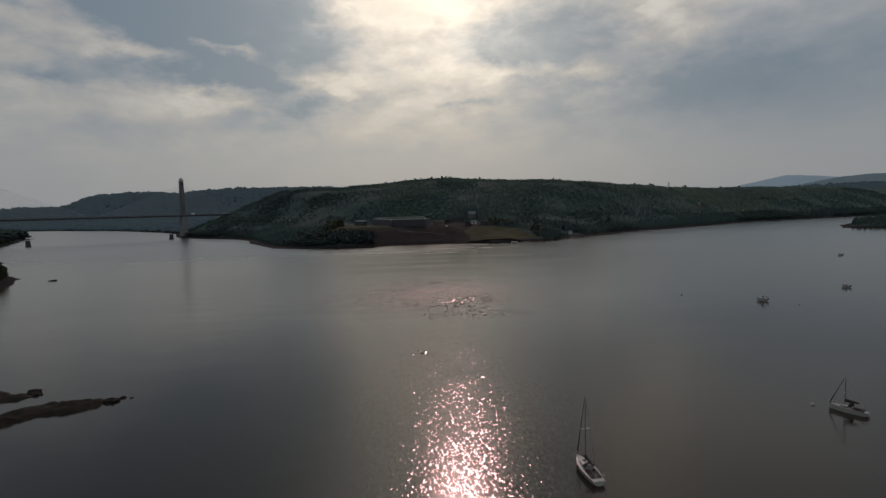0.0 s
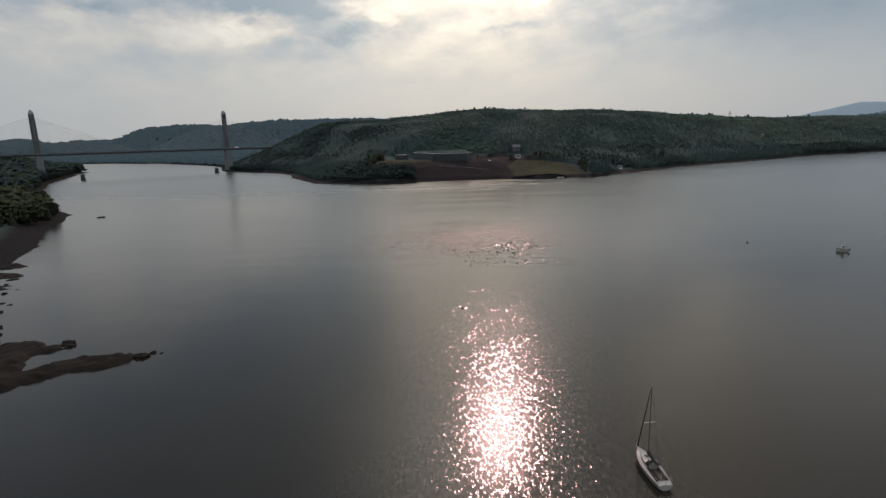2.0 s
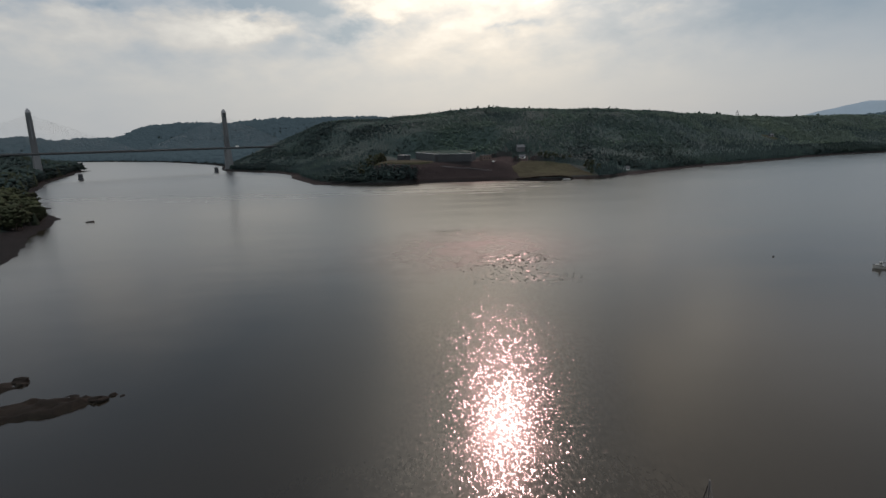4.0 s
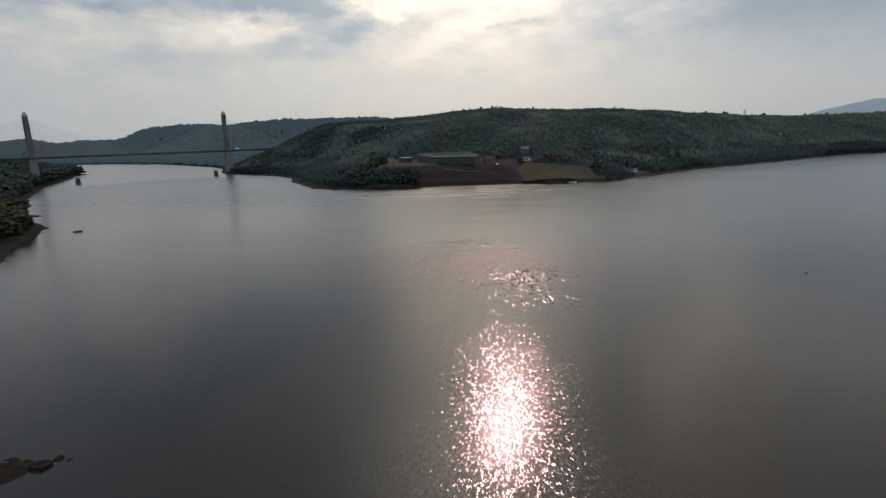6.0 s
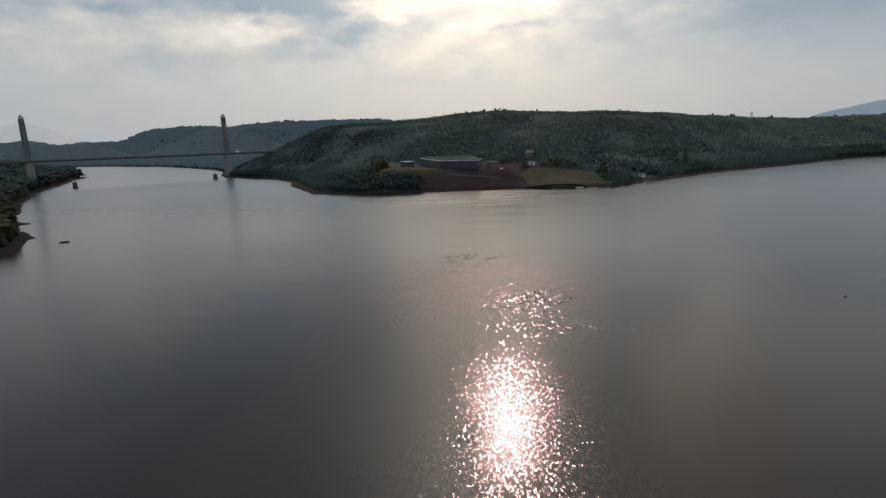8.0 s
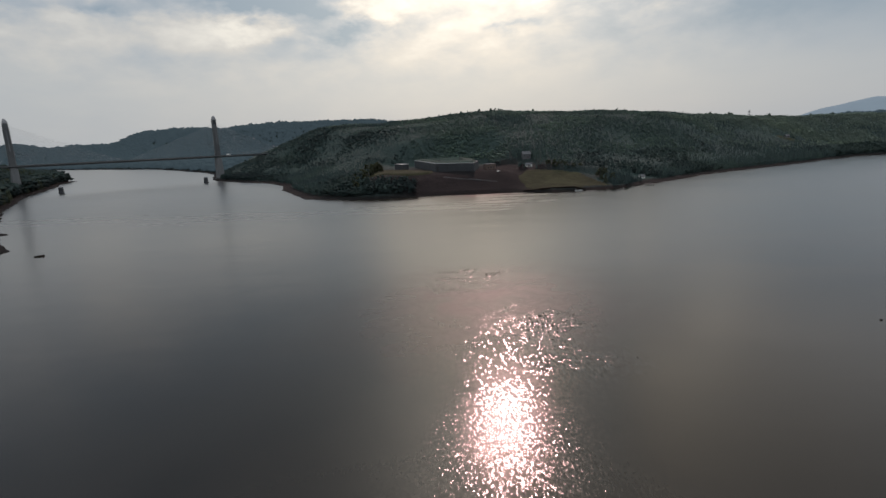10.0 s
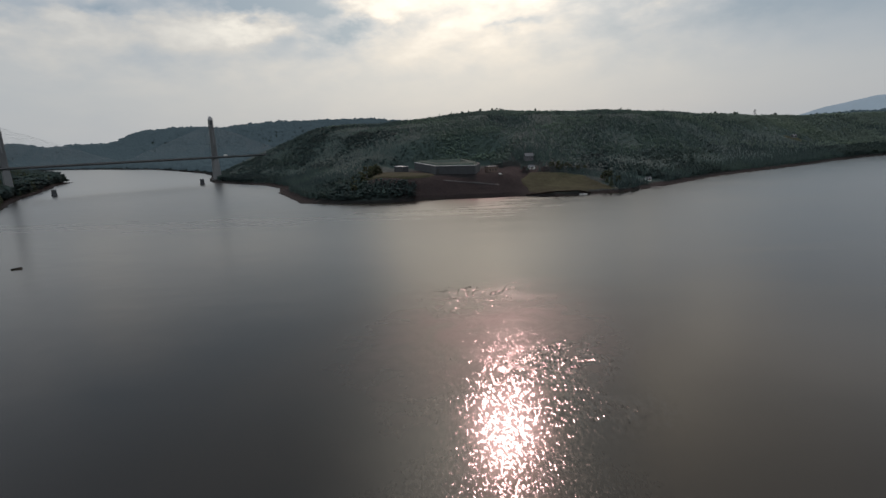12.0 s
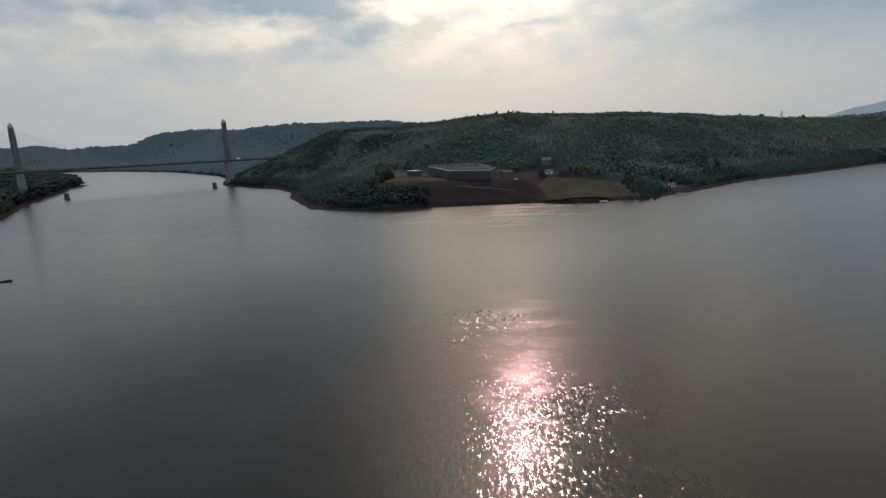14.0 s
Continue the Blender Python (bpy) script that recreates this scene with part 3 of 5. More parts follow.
def broadleaf(rng, tufts, size=0.22, slim=1.0):
    """A crown of unit height, uneven, with gaps between its tufts."""
    lean = rng.normal(0, 0.05, 2)
    wide = rng.uniform(0.30, 0.42) * slim
    pieces = []
    for i in range(tufts):
        h = rng.uniform(0.2, 0.97)
        r = wide * math.sqrt(max(0.03, 1 - ((h - 0.55) / 0.47) ** 2)) * rng.uniform(0.35, 1.0)
        a = rng.uniform(0, 2 * math.pi)
        v, f = clump(rng, size * rng.uniform(0.6, 1.2))
        pieces.append((v + (r * math.cos(a) + lean[0] * h, r * math.sin(a) + lean[1] * h, h), f))
    return joined(pieces)


def conifer(rng, tiers, sides=7):
    """A ragged spire of drooping tiers, of unit height."""
    pieces = []
    for i in range(tiers):
        k = i / tiers
        z0, z1 = 0.10 + 0.82 * k, min(1.04, 0.10 + 0.82 * k + 0.34 * (1 - 0.45 * k))
        r = 0.21 * (1 - k) ** 0.85 + 0.02
        a = np.arange(sides) * 2 * math.pi / sides + rng.uniform(0, 6)
        rr = r * rng.uniform(0.55, 1.25, sides)
        ring = np.stack([rr * np.cos(a), rr * np.sin(a), z0 - 0.04 + rng.normal(0, 0.018, sides)], -1)
        v = np.concatenate([ring, [(0, 0, z1)]])
        f = np.array([(j, (j + 1) % sides, sides) for j in range(sides)])
        pieces.append((v, f))
    return joined(pieces)


rng = np.random.default_rng(7)
FAR_LEAFY = [broadleaf(rng, 7, 0.21, 0.72) for _ in range(9)]
FAR_FIR = [conifer(rng, 5, 6) for _ in range(5)]
TINY_LEAFY = [broadleaf(rng, 3, 0.50) for _ in range(5)]
TINY_FIR = [conifer(rng, 3, 5) for _ in range(4)]


def planted(name, x, y, z, height, kinds, mat, label, spread=1.0):
    """Many trees in one mesh."""
    pick = rng.integers(0, len(kinds), len(x))
    turn, wide = rng.uniform(0, 2 * math.pi, len(x)), spread * height * rng.uniform(0.95, 1.3, len(x))
    vs, fs, n = [], [], 0
    for k, (v, f) in enumerate(kinds):
        s = np.nonzero(pick == k)[0]
        if not len(s):
            continue
        c, d = np.cos(turn[s])[:, None], np.sin(turn[s])[:, None]
        px = (v[:, 0] * c - v[:, 1] * d) * wide[s, None] + x[s, None]
        py = (v[:, 0] * d + v[:, 1] * c) * wide[s, None] + y[s, None]
        pz = v[:, 2] * height[s, None] + z[s, None] - 0.4
        vs.append(np.stack([px, py, pz], -1).reshape(-1, 3))
        fs.append((f[None] + (np.arange(len(s)) * len(v))[:, None, None]).reshape(-1, 3) + n)
        n += len(s) * len(v)
    ob = new(name, mesh_from(name, np.concatenate(vs), np.concatenate(fs), mat, True))
    return tagged(ob, label, "forest", kind="stuff")


def scatter(x0, x1, y0, y1, step):
    gx, gy = np.meshgrid(np.arange(x0, x1, step), np.arange(y0, y1, step))
    return (gx + rng.uniform(-0.55, 0.55, gx.shape) * step).ravel(), (gy + rng.uniform(-0.55, 0.55, gy.shape) * step).ravel()


def beyond(line, x, y, extra):
    """Whether a spot lies past a crest line, as seen from the bend of the river."""
    a = np.array([math.atan2(px, py) for px, py, _ in line])
    r = np.array([math.hypot(px, py) for px, py, _ in line])
    return np.hypot(x, y) > np.interp(np.arctan2(x, y), a, r) + extra


def plant_woods():
    # the long hill behind the fort
    x, y = scatter(-760, 1500, 690, 1640, 4.4)
    z = land_height(x, y)
    w = inside_by(WEST, x, y)
    keep = (w > 7) & (z > 2.2) & ~beyond(CREST, x, y, 35) & ~in_clearing(x, y) & (rng.random(len(x)) < 0.94)
    x, y, z = x[keep], y[keep], z[keep]
    shore = smooth(260, 20, inside_by(WEST, x, y))          # more dark spruce low down, imitating the shaded foot and hazier top
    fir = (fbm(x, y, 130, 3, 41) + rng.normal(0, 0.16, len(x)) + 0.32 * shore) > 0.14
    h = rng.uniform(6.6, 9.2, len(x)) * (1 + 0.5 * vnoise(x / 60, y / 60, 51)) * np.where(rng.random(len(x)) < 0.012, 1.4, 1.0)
    # darker leaf colour near the water paints the shade at the slope's foot
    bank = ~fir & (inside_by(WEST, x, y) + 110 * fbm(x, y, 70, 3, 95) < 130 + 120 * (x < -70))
    east = ~fir & (x + 120 * fbm(x, y, 90, 3, 97) > 470) & (inside_by(WEST, x, y) > 60)       # paler leaf colour, standing in for haze on the farther slope
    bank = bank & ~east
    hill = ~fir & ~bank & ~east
    planted("east_forest_broadleaf", x[east], y[east], z[east], h[east], FAR_LEAFY, EAST_HAZE_LEAF, "broadleaf woods on the far slope, leaf colour paled for haze")
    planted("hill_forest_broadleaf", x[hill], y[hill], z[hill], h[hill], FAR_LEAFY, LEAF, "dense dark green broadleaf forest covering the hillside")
    planted("bank_forest_broadleaf", x[bank], y[bank], z[bank], h[bank], FAR_LEAFY, DIM_LEAF, "broadleaf woods crowding the river bank, leaf colour darkened for shade")
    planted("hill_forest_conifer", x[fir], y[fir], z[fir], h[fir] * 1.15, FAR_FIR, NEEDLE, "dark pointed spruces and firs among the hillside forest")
    # the wooded shore by the near bridge tower
    x, y = scatter(-1500, -300, 300, 1800, 7.5)
    z, v = land_height(x, y), inside_by(VERONA, x, y)
    keep = (v > 7 + 3 * (y < 570)) & (z > 1.2) & (v < 250) & (np.hypot(x + 770, y - 1024) > 16)
    x, y, z = x[keep], y[keep], z[keep]
    fir = (fbm(x, y, 110, 3, 43) + rng.normal(0, 0.2, len(x))) > 0.32
    h = rng.uniform(10, 17, len(x)) * (1 + 0.35 * (y > 600))
    near = ~fir & (y < 600)
    back = ~fir & ~near
    planted("shore_forest_broadleaf", x[near], y[near], z[near], h[near], FAR_LEAFY, ALDER, "olive green broadleaf woods above a brown tidal bank")
    planted("bridge_forest_broadleaf", x[back], y[back], z[back], h[back], FAR_LEAFY, DIM_LEAF, "dark broadleaf woods round the bridge tower's foot")
    planted("shore_forest_conifer", x[fir], y[fir], z[fir], h[fir] * 1.15, FAR_FIR, SHORE_FIR, "dark conifers among the shore woods")
    # far hills past the bridge and up the river
    x, y = scatter(-3200, 0, 1350, 3500, 12.5)
    z, w = land_height(x, y), inside_by(WEST, x, y)
    keep = (w > 12) & (z > 3) & ~beyond(FAR_CREST, x, y, 70) & beyond(CREST, x, y, 30 + 480 * (x > -560))
    x, y, z = x[keep], y[keep], z[keep]
    h = rng.uniform(10, 18, len(x))
    fir = rng.random(len(x)) < 0.3
    planted("far_forest_broadleaf", x[~fir], y[~fir], z[~fir], h[~fir], TINY_LEAFY, GLOW_HAZE_LEAF, "hazy wooded hills beyond the bridge", 1.5)
    planted("far_forest_conifer", x[fir], y[fir], z[fir], h[fir], TINY_FIR, GLOW_HAZE_LEAF, "hazy conifers on the far hills", 1.4)
    x, y = scatter(300, 3000, 1350, 3300, 20.0)
    z, w = land_height(x, y), inside_by(WEST, x, y)
    keep = (w > 12) & (z > 3) & ~beyond(EAST_CREST, x, y, 70) & beyond(CREST, x, y, 350)
    x, y, z = x[keep], y[keep], z[keep]
    planted("upriver_forest", x, y, z, rng.uniform(10, 18, len(x)), TINY_LEAFY, GLOW_HAZE_LEAF, "hazy woods on the ridge up the river", 1.6)
    x, y = scatter(690, 900, 750, 910, 7.0)
    z, i = land_height(x, y), inside_by(ISLET, x, y)
    keep = (i > 10) & (z > 3)
    planted("islet_forest", x[keep], y[keep], z[keep], rng.uniform(7, 13, keep.sum()), FAR_FIR, NEEDLE, "dark firs on a small river islet")


# darkened and paled copies of the hill leaves, painting shade and haze
DIM_LEAF = forest_material("dimmed_leaves", (0.026, 0.041, 0.042), (0.031, 0.047, 0.044), 0.25)
EAST_HAZE_LEAF = forest_material("east_haze_leaves", (0.086, 0.122, 0.108), (0.104, 0.136, 0.108), 0.22)
# haze over the far woods is put in as bluish tone and faint glow
GLOW_HAZE_LEAF = backdrop_material("glow_haze_leaves", (0.022, 0.031, 0.033), (0.030, 0.044, 0.054))
plant_woods()


def tree_parts(ob, seed, fir, size):
    """Trunk with limbs, and a crown of many tufts, for trees that stand apart."""
    g = np.random.default_rng(seed)
    bm = rod((0, 0, -0.5), (0.1, 0, size * 0.45), size * 0.028, size * 0.016, 7)
    rod((0.1, 0, size * 0.45), (0.15, 0.1, size * 0.85), size * 0.016, size * 0.004, 6, bm)
    if not fir:
        for k in range(6):
            a, h = g.uniform(0, 6.3), size * g.uniform(0.25, 0.6)
            rod((0.08, 0, h), (size * 0.22 * math.cos(a), size * 0.22 * math.sin(a), h + size * 0.18), size * 0.009, size * 0.003, 5, bm)
    part("trunk", bm, BARK, ob)
    v, f = conifer(g, 11, 11) if fir else broadleaf(g, 46, 0.115)
    v = v * size
    crown = new("crown", mesh_from("crown", v, f, SHORE_FIR if fir else ALDER))
    crown.parent = ob


def lone_trees():
    protos = []
    for k in range(7):
        fir = k in (1, 4)
        t = thing("tree", pose(0, 0, -400), "dark pointed spruce on the river bank" if fir else "leafy green broadleaf tree on the river bank", "tree", "bank trees")
        tree_parts(t, 60 + k, fir, 1.0)
        protos.append(t)
    spots = []
    g = np.random.default_rng(5)
    while len(spots) < 110:                      # along the near wooded shore
        px, py = g.uniform(-480, -285), g.uniform(350, 640)
        v = inside_by(VERONA, np.array([px]), np.array([py]))[0]
        if 9 < v < 50:
            spots.append((px, py, g.uniform(8, 15)))
    while len(spots) < 150:                      # round the fort's clearing and the lawn
        px, py = g.uniform(-140, 215), g.uniform(735, 930)
        edge = (-128 < px < -100 and py < 900) or (186 < px < 206 and py < 800) or (132 < px < 180 and 812 < py - 0.28 * (90 - px) < 835)
        if edge:
            spots.append((px, py, g.uniform(8, 14)))
    for n, (px, py, size) in enumerate(spots):
        pz = land_height(np.array([px]), np.array([py]))[0]
        ob = protos[n % len(protos)] if n < len(protos) else copy_thing(protos[n % len(protos)], Matrix())
        ob.matrix_world = Matrix.LocRotScale((px, py, pz - 0.2), Euler((0, 0, g.uniform(0, 6.3))), (size * g.uniform(0.9, 1.2),) * 2 + (size,))


lone_trees()


# ---- distance ----
def far_mountain(name, line, depth, mat, label):
    """A long hog-backed mountain."""
    rows = []
    n = 60
    xs = np.linspace(0, 1, n)
    key = np.linspace(0, 1, len(line))
    cx, cy, cz = (np.interp(xs, key, [p[i] for p in line]) for i in range(3))
    cz = cz + 10 * fbm(cx, cy, 160, 4, 77)
    out = np.array([-1.0, -0.5, -0.15, 0.0, 0.2, 0.6, 1.0])
    fall = np.array([0.0, 0.55, 0.93, 1.0, 0.93, 0.5, 0.0])
    ux, uy = cx / np.hypot(cx, cy), cy / np.hypot(cx, cy)
    V = np.stack([np.stack([cx + o * depth * ux, cy + o * depth * uy, np.maximum(cz * f, -1)], -1) for o, f in zip(out, fall)], 0)
    m = len(out)
    i, j = np.meshgrid(np.arange(m - 1), np.arange(n - 1), indexing="ij")
    F = np.stack([i * n + j, i * n + j + 1, (i + 1) * n + j + 1, (i + 1) * n + j], -1).reshape(-1, 4)
    ob = new(name, mesh_from(name, V.reshape(-1, 3), F, mat, True))
    return tagged(ob, label, "mountain", kind="structure")


# mountain haze painted as pale blue and grey colour with a glow
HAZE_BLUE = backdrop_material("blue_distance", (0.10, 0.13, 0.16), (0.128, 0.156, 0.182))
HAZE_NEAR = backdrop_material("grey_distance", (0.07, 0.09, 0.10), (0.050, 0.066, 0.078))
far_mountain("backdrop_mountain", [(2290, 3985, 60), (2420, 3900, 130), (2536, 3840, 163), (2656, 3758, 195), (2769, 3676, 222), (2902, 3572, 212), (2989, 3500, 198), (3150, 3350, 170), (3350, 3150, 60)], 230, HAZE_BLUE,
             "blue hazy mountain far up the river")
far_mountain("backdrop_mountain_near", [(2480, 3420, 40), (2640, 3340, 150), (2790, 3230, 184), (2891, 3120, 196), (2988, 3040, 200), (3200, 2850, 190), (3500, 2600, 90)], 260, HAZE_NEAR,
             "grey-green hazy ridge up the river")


# ---- the cable-stayed bridge ----
TOWER_L, TOWER_R = Vector((-770.0, 1024.0, 0)), Vector((-513.0, 1271.5, 0))
DECK_Z = 50.5


def build_bridge():
    axis = (TOWER_R - TOWER_L).normalized()
    span = (TOWER_R - TOWER_L).length
    turn = math.degrees(math.atan2(axis.y, axis.x))
    ob = thing("cable_stayed_bridge", pose(*TOWER_L, 0, 0, turn), "grey concrete cable-stayed bridge with two obelisk towers over the river", "bridge")
    # deck: a haunch-edged box girder, parapets and roadway, along the bridge's own x
    a, b = -190.0, span + 190.0
    section = [(-8.8, 0.0), (8.8, 0.0), (8.8, -0.7), (4.6, -3.6), (-4.6, -3.6), (-8.8, -0.7)]
    part("deck", loft([[(x, y, DECK_Z + z) for y, z in section] for x in np.linspace(a, b, 24)]), CONCRETE, ob)
    part("roadway", box(b - a, 15.6, 0.12, ((a + b) / 2, 0, DECK_Z + 0.004)), ASPHALT, ob)
    for s in (-1, 1):
        part("parapet", box(b - a, 0.35, 1.1, ((a + b) / 2, s * 8.5, DECK_Z + 0.004), 0.05), CONCRETE_DARK, ob)
    for k, tx in enumerate((0.0, span)):
        foot = 4.0 if k == 0 else -4.0
        legs = [(z, wx, wy) for z, wx, wy in ((foot, 13.5, 19.0), (18, 12.4, 17.6), (DECK_Z - 4.2, 11.2, 15.4))]
        rings = []
        for z, wx, wy in legs:
            c = 1.2
            rings.append([(tx + px, py, z) for px, py in ((-wx / 2 + c, -wy / 2), (wx / 2 - c, -wy / 2), (wx / 2, -wy / 2 + c), (wx / 2, wy / 2 - c), (wx / 2 - c, wy / 2), (-wx / 2 + c, wy / 2), (-wx / 2, wy / 2 - c), (-wx / 2, -wy / 2 + c))])
        pier = part("tower_leg", loft(rings), CONCRETE, ob, "pale flared concrete tower leg")
        part("footing", prism([(tx + 10 * math.cos(i * math.pi / 8) * 1.1, 13 * math.sin(i * math.pi / 8)) for i in range(16)], -5, 5.0 if k == 0 else 2.6), CONCRETE_DARK, ob)
        rings = []
        dip = 4.5 if k == 0 else 0.0
        for z, w in ((DECK_Z - 4.0, 10.6), (70, 9.9), (100, 9.1), (128 - dip, 8.3)):
            c = 1.4
            h = w / 2
            rings.append([(tx + px, py, z) for px, py in ((-h + c, -h), (h - c, -h), (h, -h + c), (h, h - c), (h - c, h), (-h + c, h), (-h, h - c), (-h, -h + c))])
        shaft = part("tower_shaft", loft(rings), CONCRETE_DARK, ob, "dark tapering concrete obelisk shaft")
        part("tower_cap", loft([[(tx + px * w, py * w, z - dip) for px, py in ((-1, -1), (1, -1), (1, 1), (-1, 1))] for z, w in ((128.0, 4.1), (129.2, 4.0), (133.0, 2.9), (136.2, 1.2))]), STEEL, ob, "grey pyramid cap")
        for face in range(4):
            ca, sa = round(math.cos(face * math.pi / 2)), round(math.sin(face * math.pi / 2))
            if k == 1:
                ox, oy = ca * 4.32, sa * 4.32
                part("window_band", box(0.3 if ca else 5.4, 5.4 if ca else 0.3, 9.0, (tx + ox, oy, 118.4)), GLASS_DARK, ob, "dark observatory glazing")
            ox, oy = ca * 4.92, sa * 4.92
            part("recess_strip", box(0.25 if ca else 1.6, 1.6 if ca else 0.25, 52.0, (tx + ca * 4.75, sa * 4.75, 60.0), 0.0, 0.92), CONCRETE, ob)
        # stays, in one plane, fanning out on both sides
        for s in (-1, 1):
            for i in range(20):
                far = 22 + i * 7.9
                top = 72 + i * 2.45
                part("stay_cable", rod((tx + s * 3.6, 0.0, top), (tx + s * far, 0.0, DECK_Z + 0.3), 0.13, sides=5), CABLE, ob)
    for tx in (-150.0, span + 150):
        part("end_pier", box(4.0, 12.0, DECK_Z - 3.6 - 6, (tx, 0, 6.0), 0.4, 0.85), CONCRETE, ob)


build_bridge()


def old_pier(at, turn):
    ob = thing("old_bridge_pier", pose(*at, 0, 0, turn), "weathered stump of an old bridge pier standing in the river", "pier", "old piers")
    base = [(4.6 * math.copysign(abs(math.cos(a)) ** 0.6, math.cos(a)), 3.4 * math.copysign(abs(math.sin(a)) ** 0.6, math.sin(a))) for a in np.arange(16) * math.pi / 8]
    part("pier_base", loft([[(x * k, y * k, z) for x, y in base] for z, k in ((-5, 1.0), (2.2, 0.95), (2.6, 0.86), (8.6, 0.78), (9.0, 0.72))]), GRANITE, ob)
    part("pier_cap", loft([[(x * k, y * k, z) for x, y in base] for z, k in ((9.0, 0.74), (9.4, 0.84), (10.6, 0.84), (10.9, 0.78))]), CONCRETE_DARK, ob, "pale chipped concrete cap")
    part("marker_post", rod((0, 0, 10.9), (0, 0, 13.2), 0.18, 0.14), STEEL, ob)


old_pier((-683.0, 1011.0, 0), 33)
old_pier((-489.5, 1148.0, 0), 33)


# ---- the fort on the point ----
FORT = [(-21, 812), (31, 788), (40, 856), (18, 975), (-58, 956)]     # front corner, then round
FORT_Z, FORT_TOP = 22.0, 33.0


def inset(points, d):
    c = Vector((sum(p[0] for p in points) / len(points), sum(p[1] for p in points) / len(points)))
    return [tuple(Vector(p) + (c - Vector(p)).normalized() * d) for p in points]


def build_fort():
    ob = thing("fort", pose(0, 0, 0), "low grey granite fort with grass roofs above a dark bank", "fort")
    n = len(FORT)
    inner = inset(FORT, 2.6)
    for i in range(n):
        j = (i + 1) % n
        quad = [FORT[i], FORT[j], inner[j], inner[i]]
        wall = part("wall", prism(quad, FORT_Z - 9, FORT_TOP), GRANITE, ob)
        cap0, cap1 = inset(FORT, -0.45), inset(FORT, 2.9)
        if i not in (0, n - 1):
            continue
        part("coping", prism([cap0[i], cap0[j], cap1[j], cap1[i]], FORT_TOP + 0.004, FORT_TOP + 0.6), GRANITE_PALE, ob, "pale granite coping")
    ring = inset(FORT, 2.6)
    mid = inset(FORT, 22)
    core = inset(FORT, 30)
    bm = loft([[(x, y, FORT_TOP - 0.6) for x, y in ring], [(x, y, FORT_TOP + 2.6) for x, y in inset(FORT, 9)], [(x, y, FORT_TOP + 2.8) for x, y in mid], [(x, y, FORT_TOP - 1.5) for x, y in core]], cap=False)
    part("earth_roof", bm, TURF, ob, "rough grass growing over the casemates")
    part("parade_ground", prism(core, FORT_Z, FORT_TOP - 1.5), TURF, ob)
    part("roof_hut", box(3.0, 3.0, 2.6, (-16, 836, FORT_TOP + 1.0), 0.1), GRANITE, ob)
    # an outer battery beside the front
    bat = thing("outer_battery", pose(0, 0, 0), "low granite outwork with a pale coping beside the fort", "battery")
    part("wall", prism([(-84, 896), (-70, 874), (-62, 880), (-76, 902)], 18, 31.0), GRANITE, bat)
    part("coping", prism([(-84.6, 895.6), (-70, 873), (-61.4, 880), (-76, 903)], 31.004, 31.5), GRANITE_PALE, bat)
    gate = thing("gatehouse", pose(52, 812, 21.5, 0, 0, 25), "brown brick gatehouse by the fort wall", "building")
    part("body", box(14, 9, 8.2, (0, 0, 0), 0.1), material("old_brick", (0.13, 0.095, 0.08), 0.9, vary=0.2, scale=0.6), gate)
    part("roof", loft([[(x * 7.6, y * 5.2, 8.2 + z) for x, y in ((-1, -1), (1, -1), (1, 1), (-1, 1))] for z in (0.0, 0.4)]), GREY_SHINGLE, gate)
    for k in (-4.2, 0.0, 4.2):
        part("window", box(1.3, 0.3, 1.9, (k, -4.55, 3.0)), GLASS_DARK, gate)


build_fort()


def fort_dark_marks():
    fort = bpy.data.objects["fort"]
    for (ax, ay), (bx, by) in ((FORT[4], FORT[0]), (FORT[0], FORT[1])):
        d = Vector((bx - ax, by - ay))
        length, d = d.length, d.normalized()
        nrm = Vector((d.y, -d.x))
        count = int(length / 7)
        for k in range(count):
            # flush black plates paint the shade inside gun openings
            c = Vector((ax, ay)) + d * (k + 0.6) * 7 + nrm * 0.05
            q = [c - d * 0.55 - nrm * 0.3, c + d * 0.55 - nrm * 0.3, c + d * 0.55, c - d * 0.55]
            part("embrasure", prism([tuple(v) for v in q], FORT_TOP - 7.2, FORT_TOP - 5.6), RUBBER, fort, "dark gun embrasure")
    a, b = Vector(FORT[0]), Vector(FORT[1])
    d = (b - a).normalized()
    nrm = Vector((d.y, -d.x))
    # black strip put where a band of shade shows beside the corner
    c = a + d * 3.5 + nrm * 0.06
    q = [c - d * 1.6 - nrm * 0.3, c + d * 1.6 - nrm * 0.3, c + d * 1.6, c - d * 1.6]
    part("corner_shade_strip", prism([tuple(v) for v in q], FORT_Z - 0.5, FORT_TOP - 3.5), RUBBER, fort, "dark vertical strip by the front corner")


fort_dark_marks()


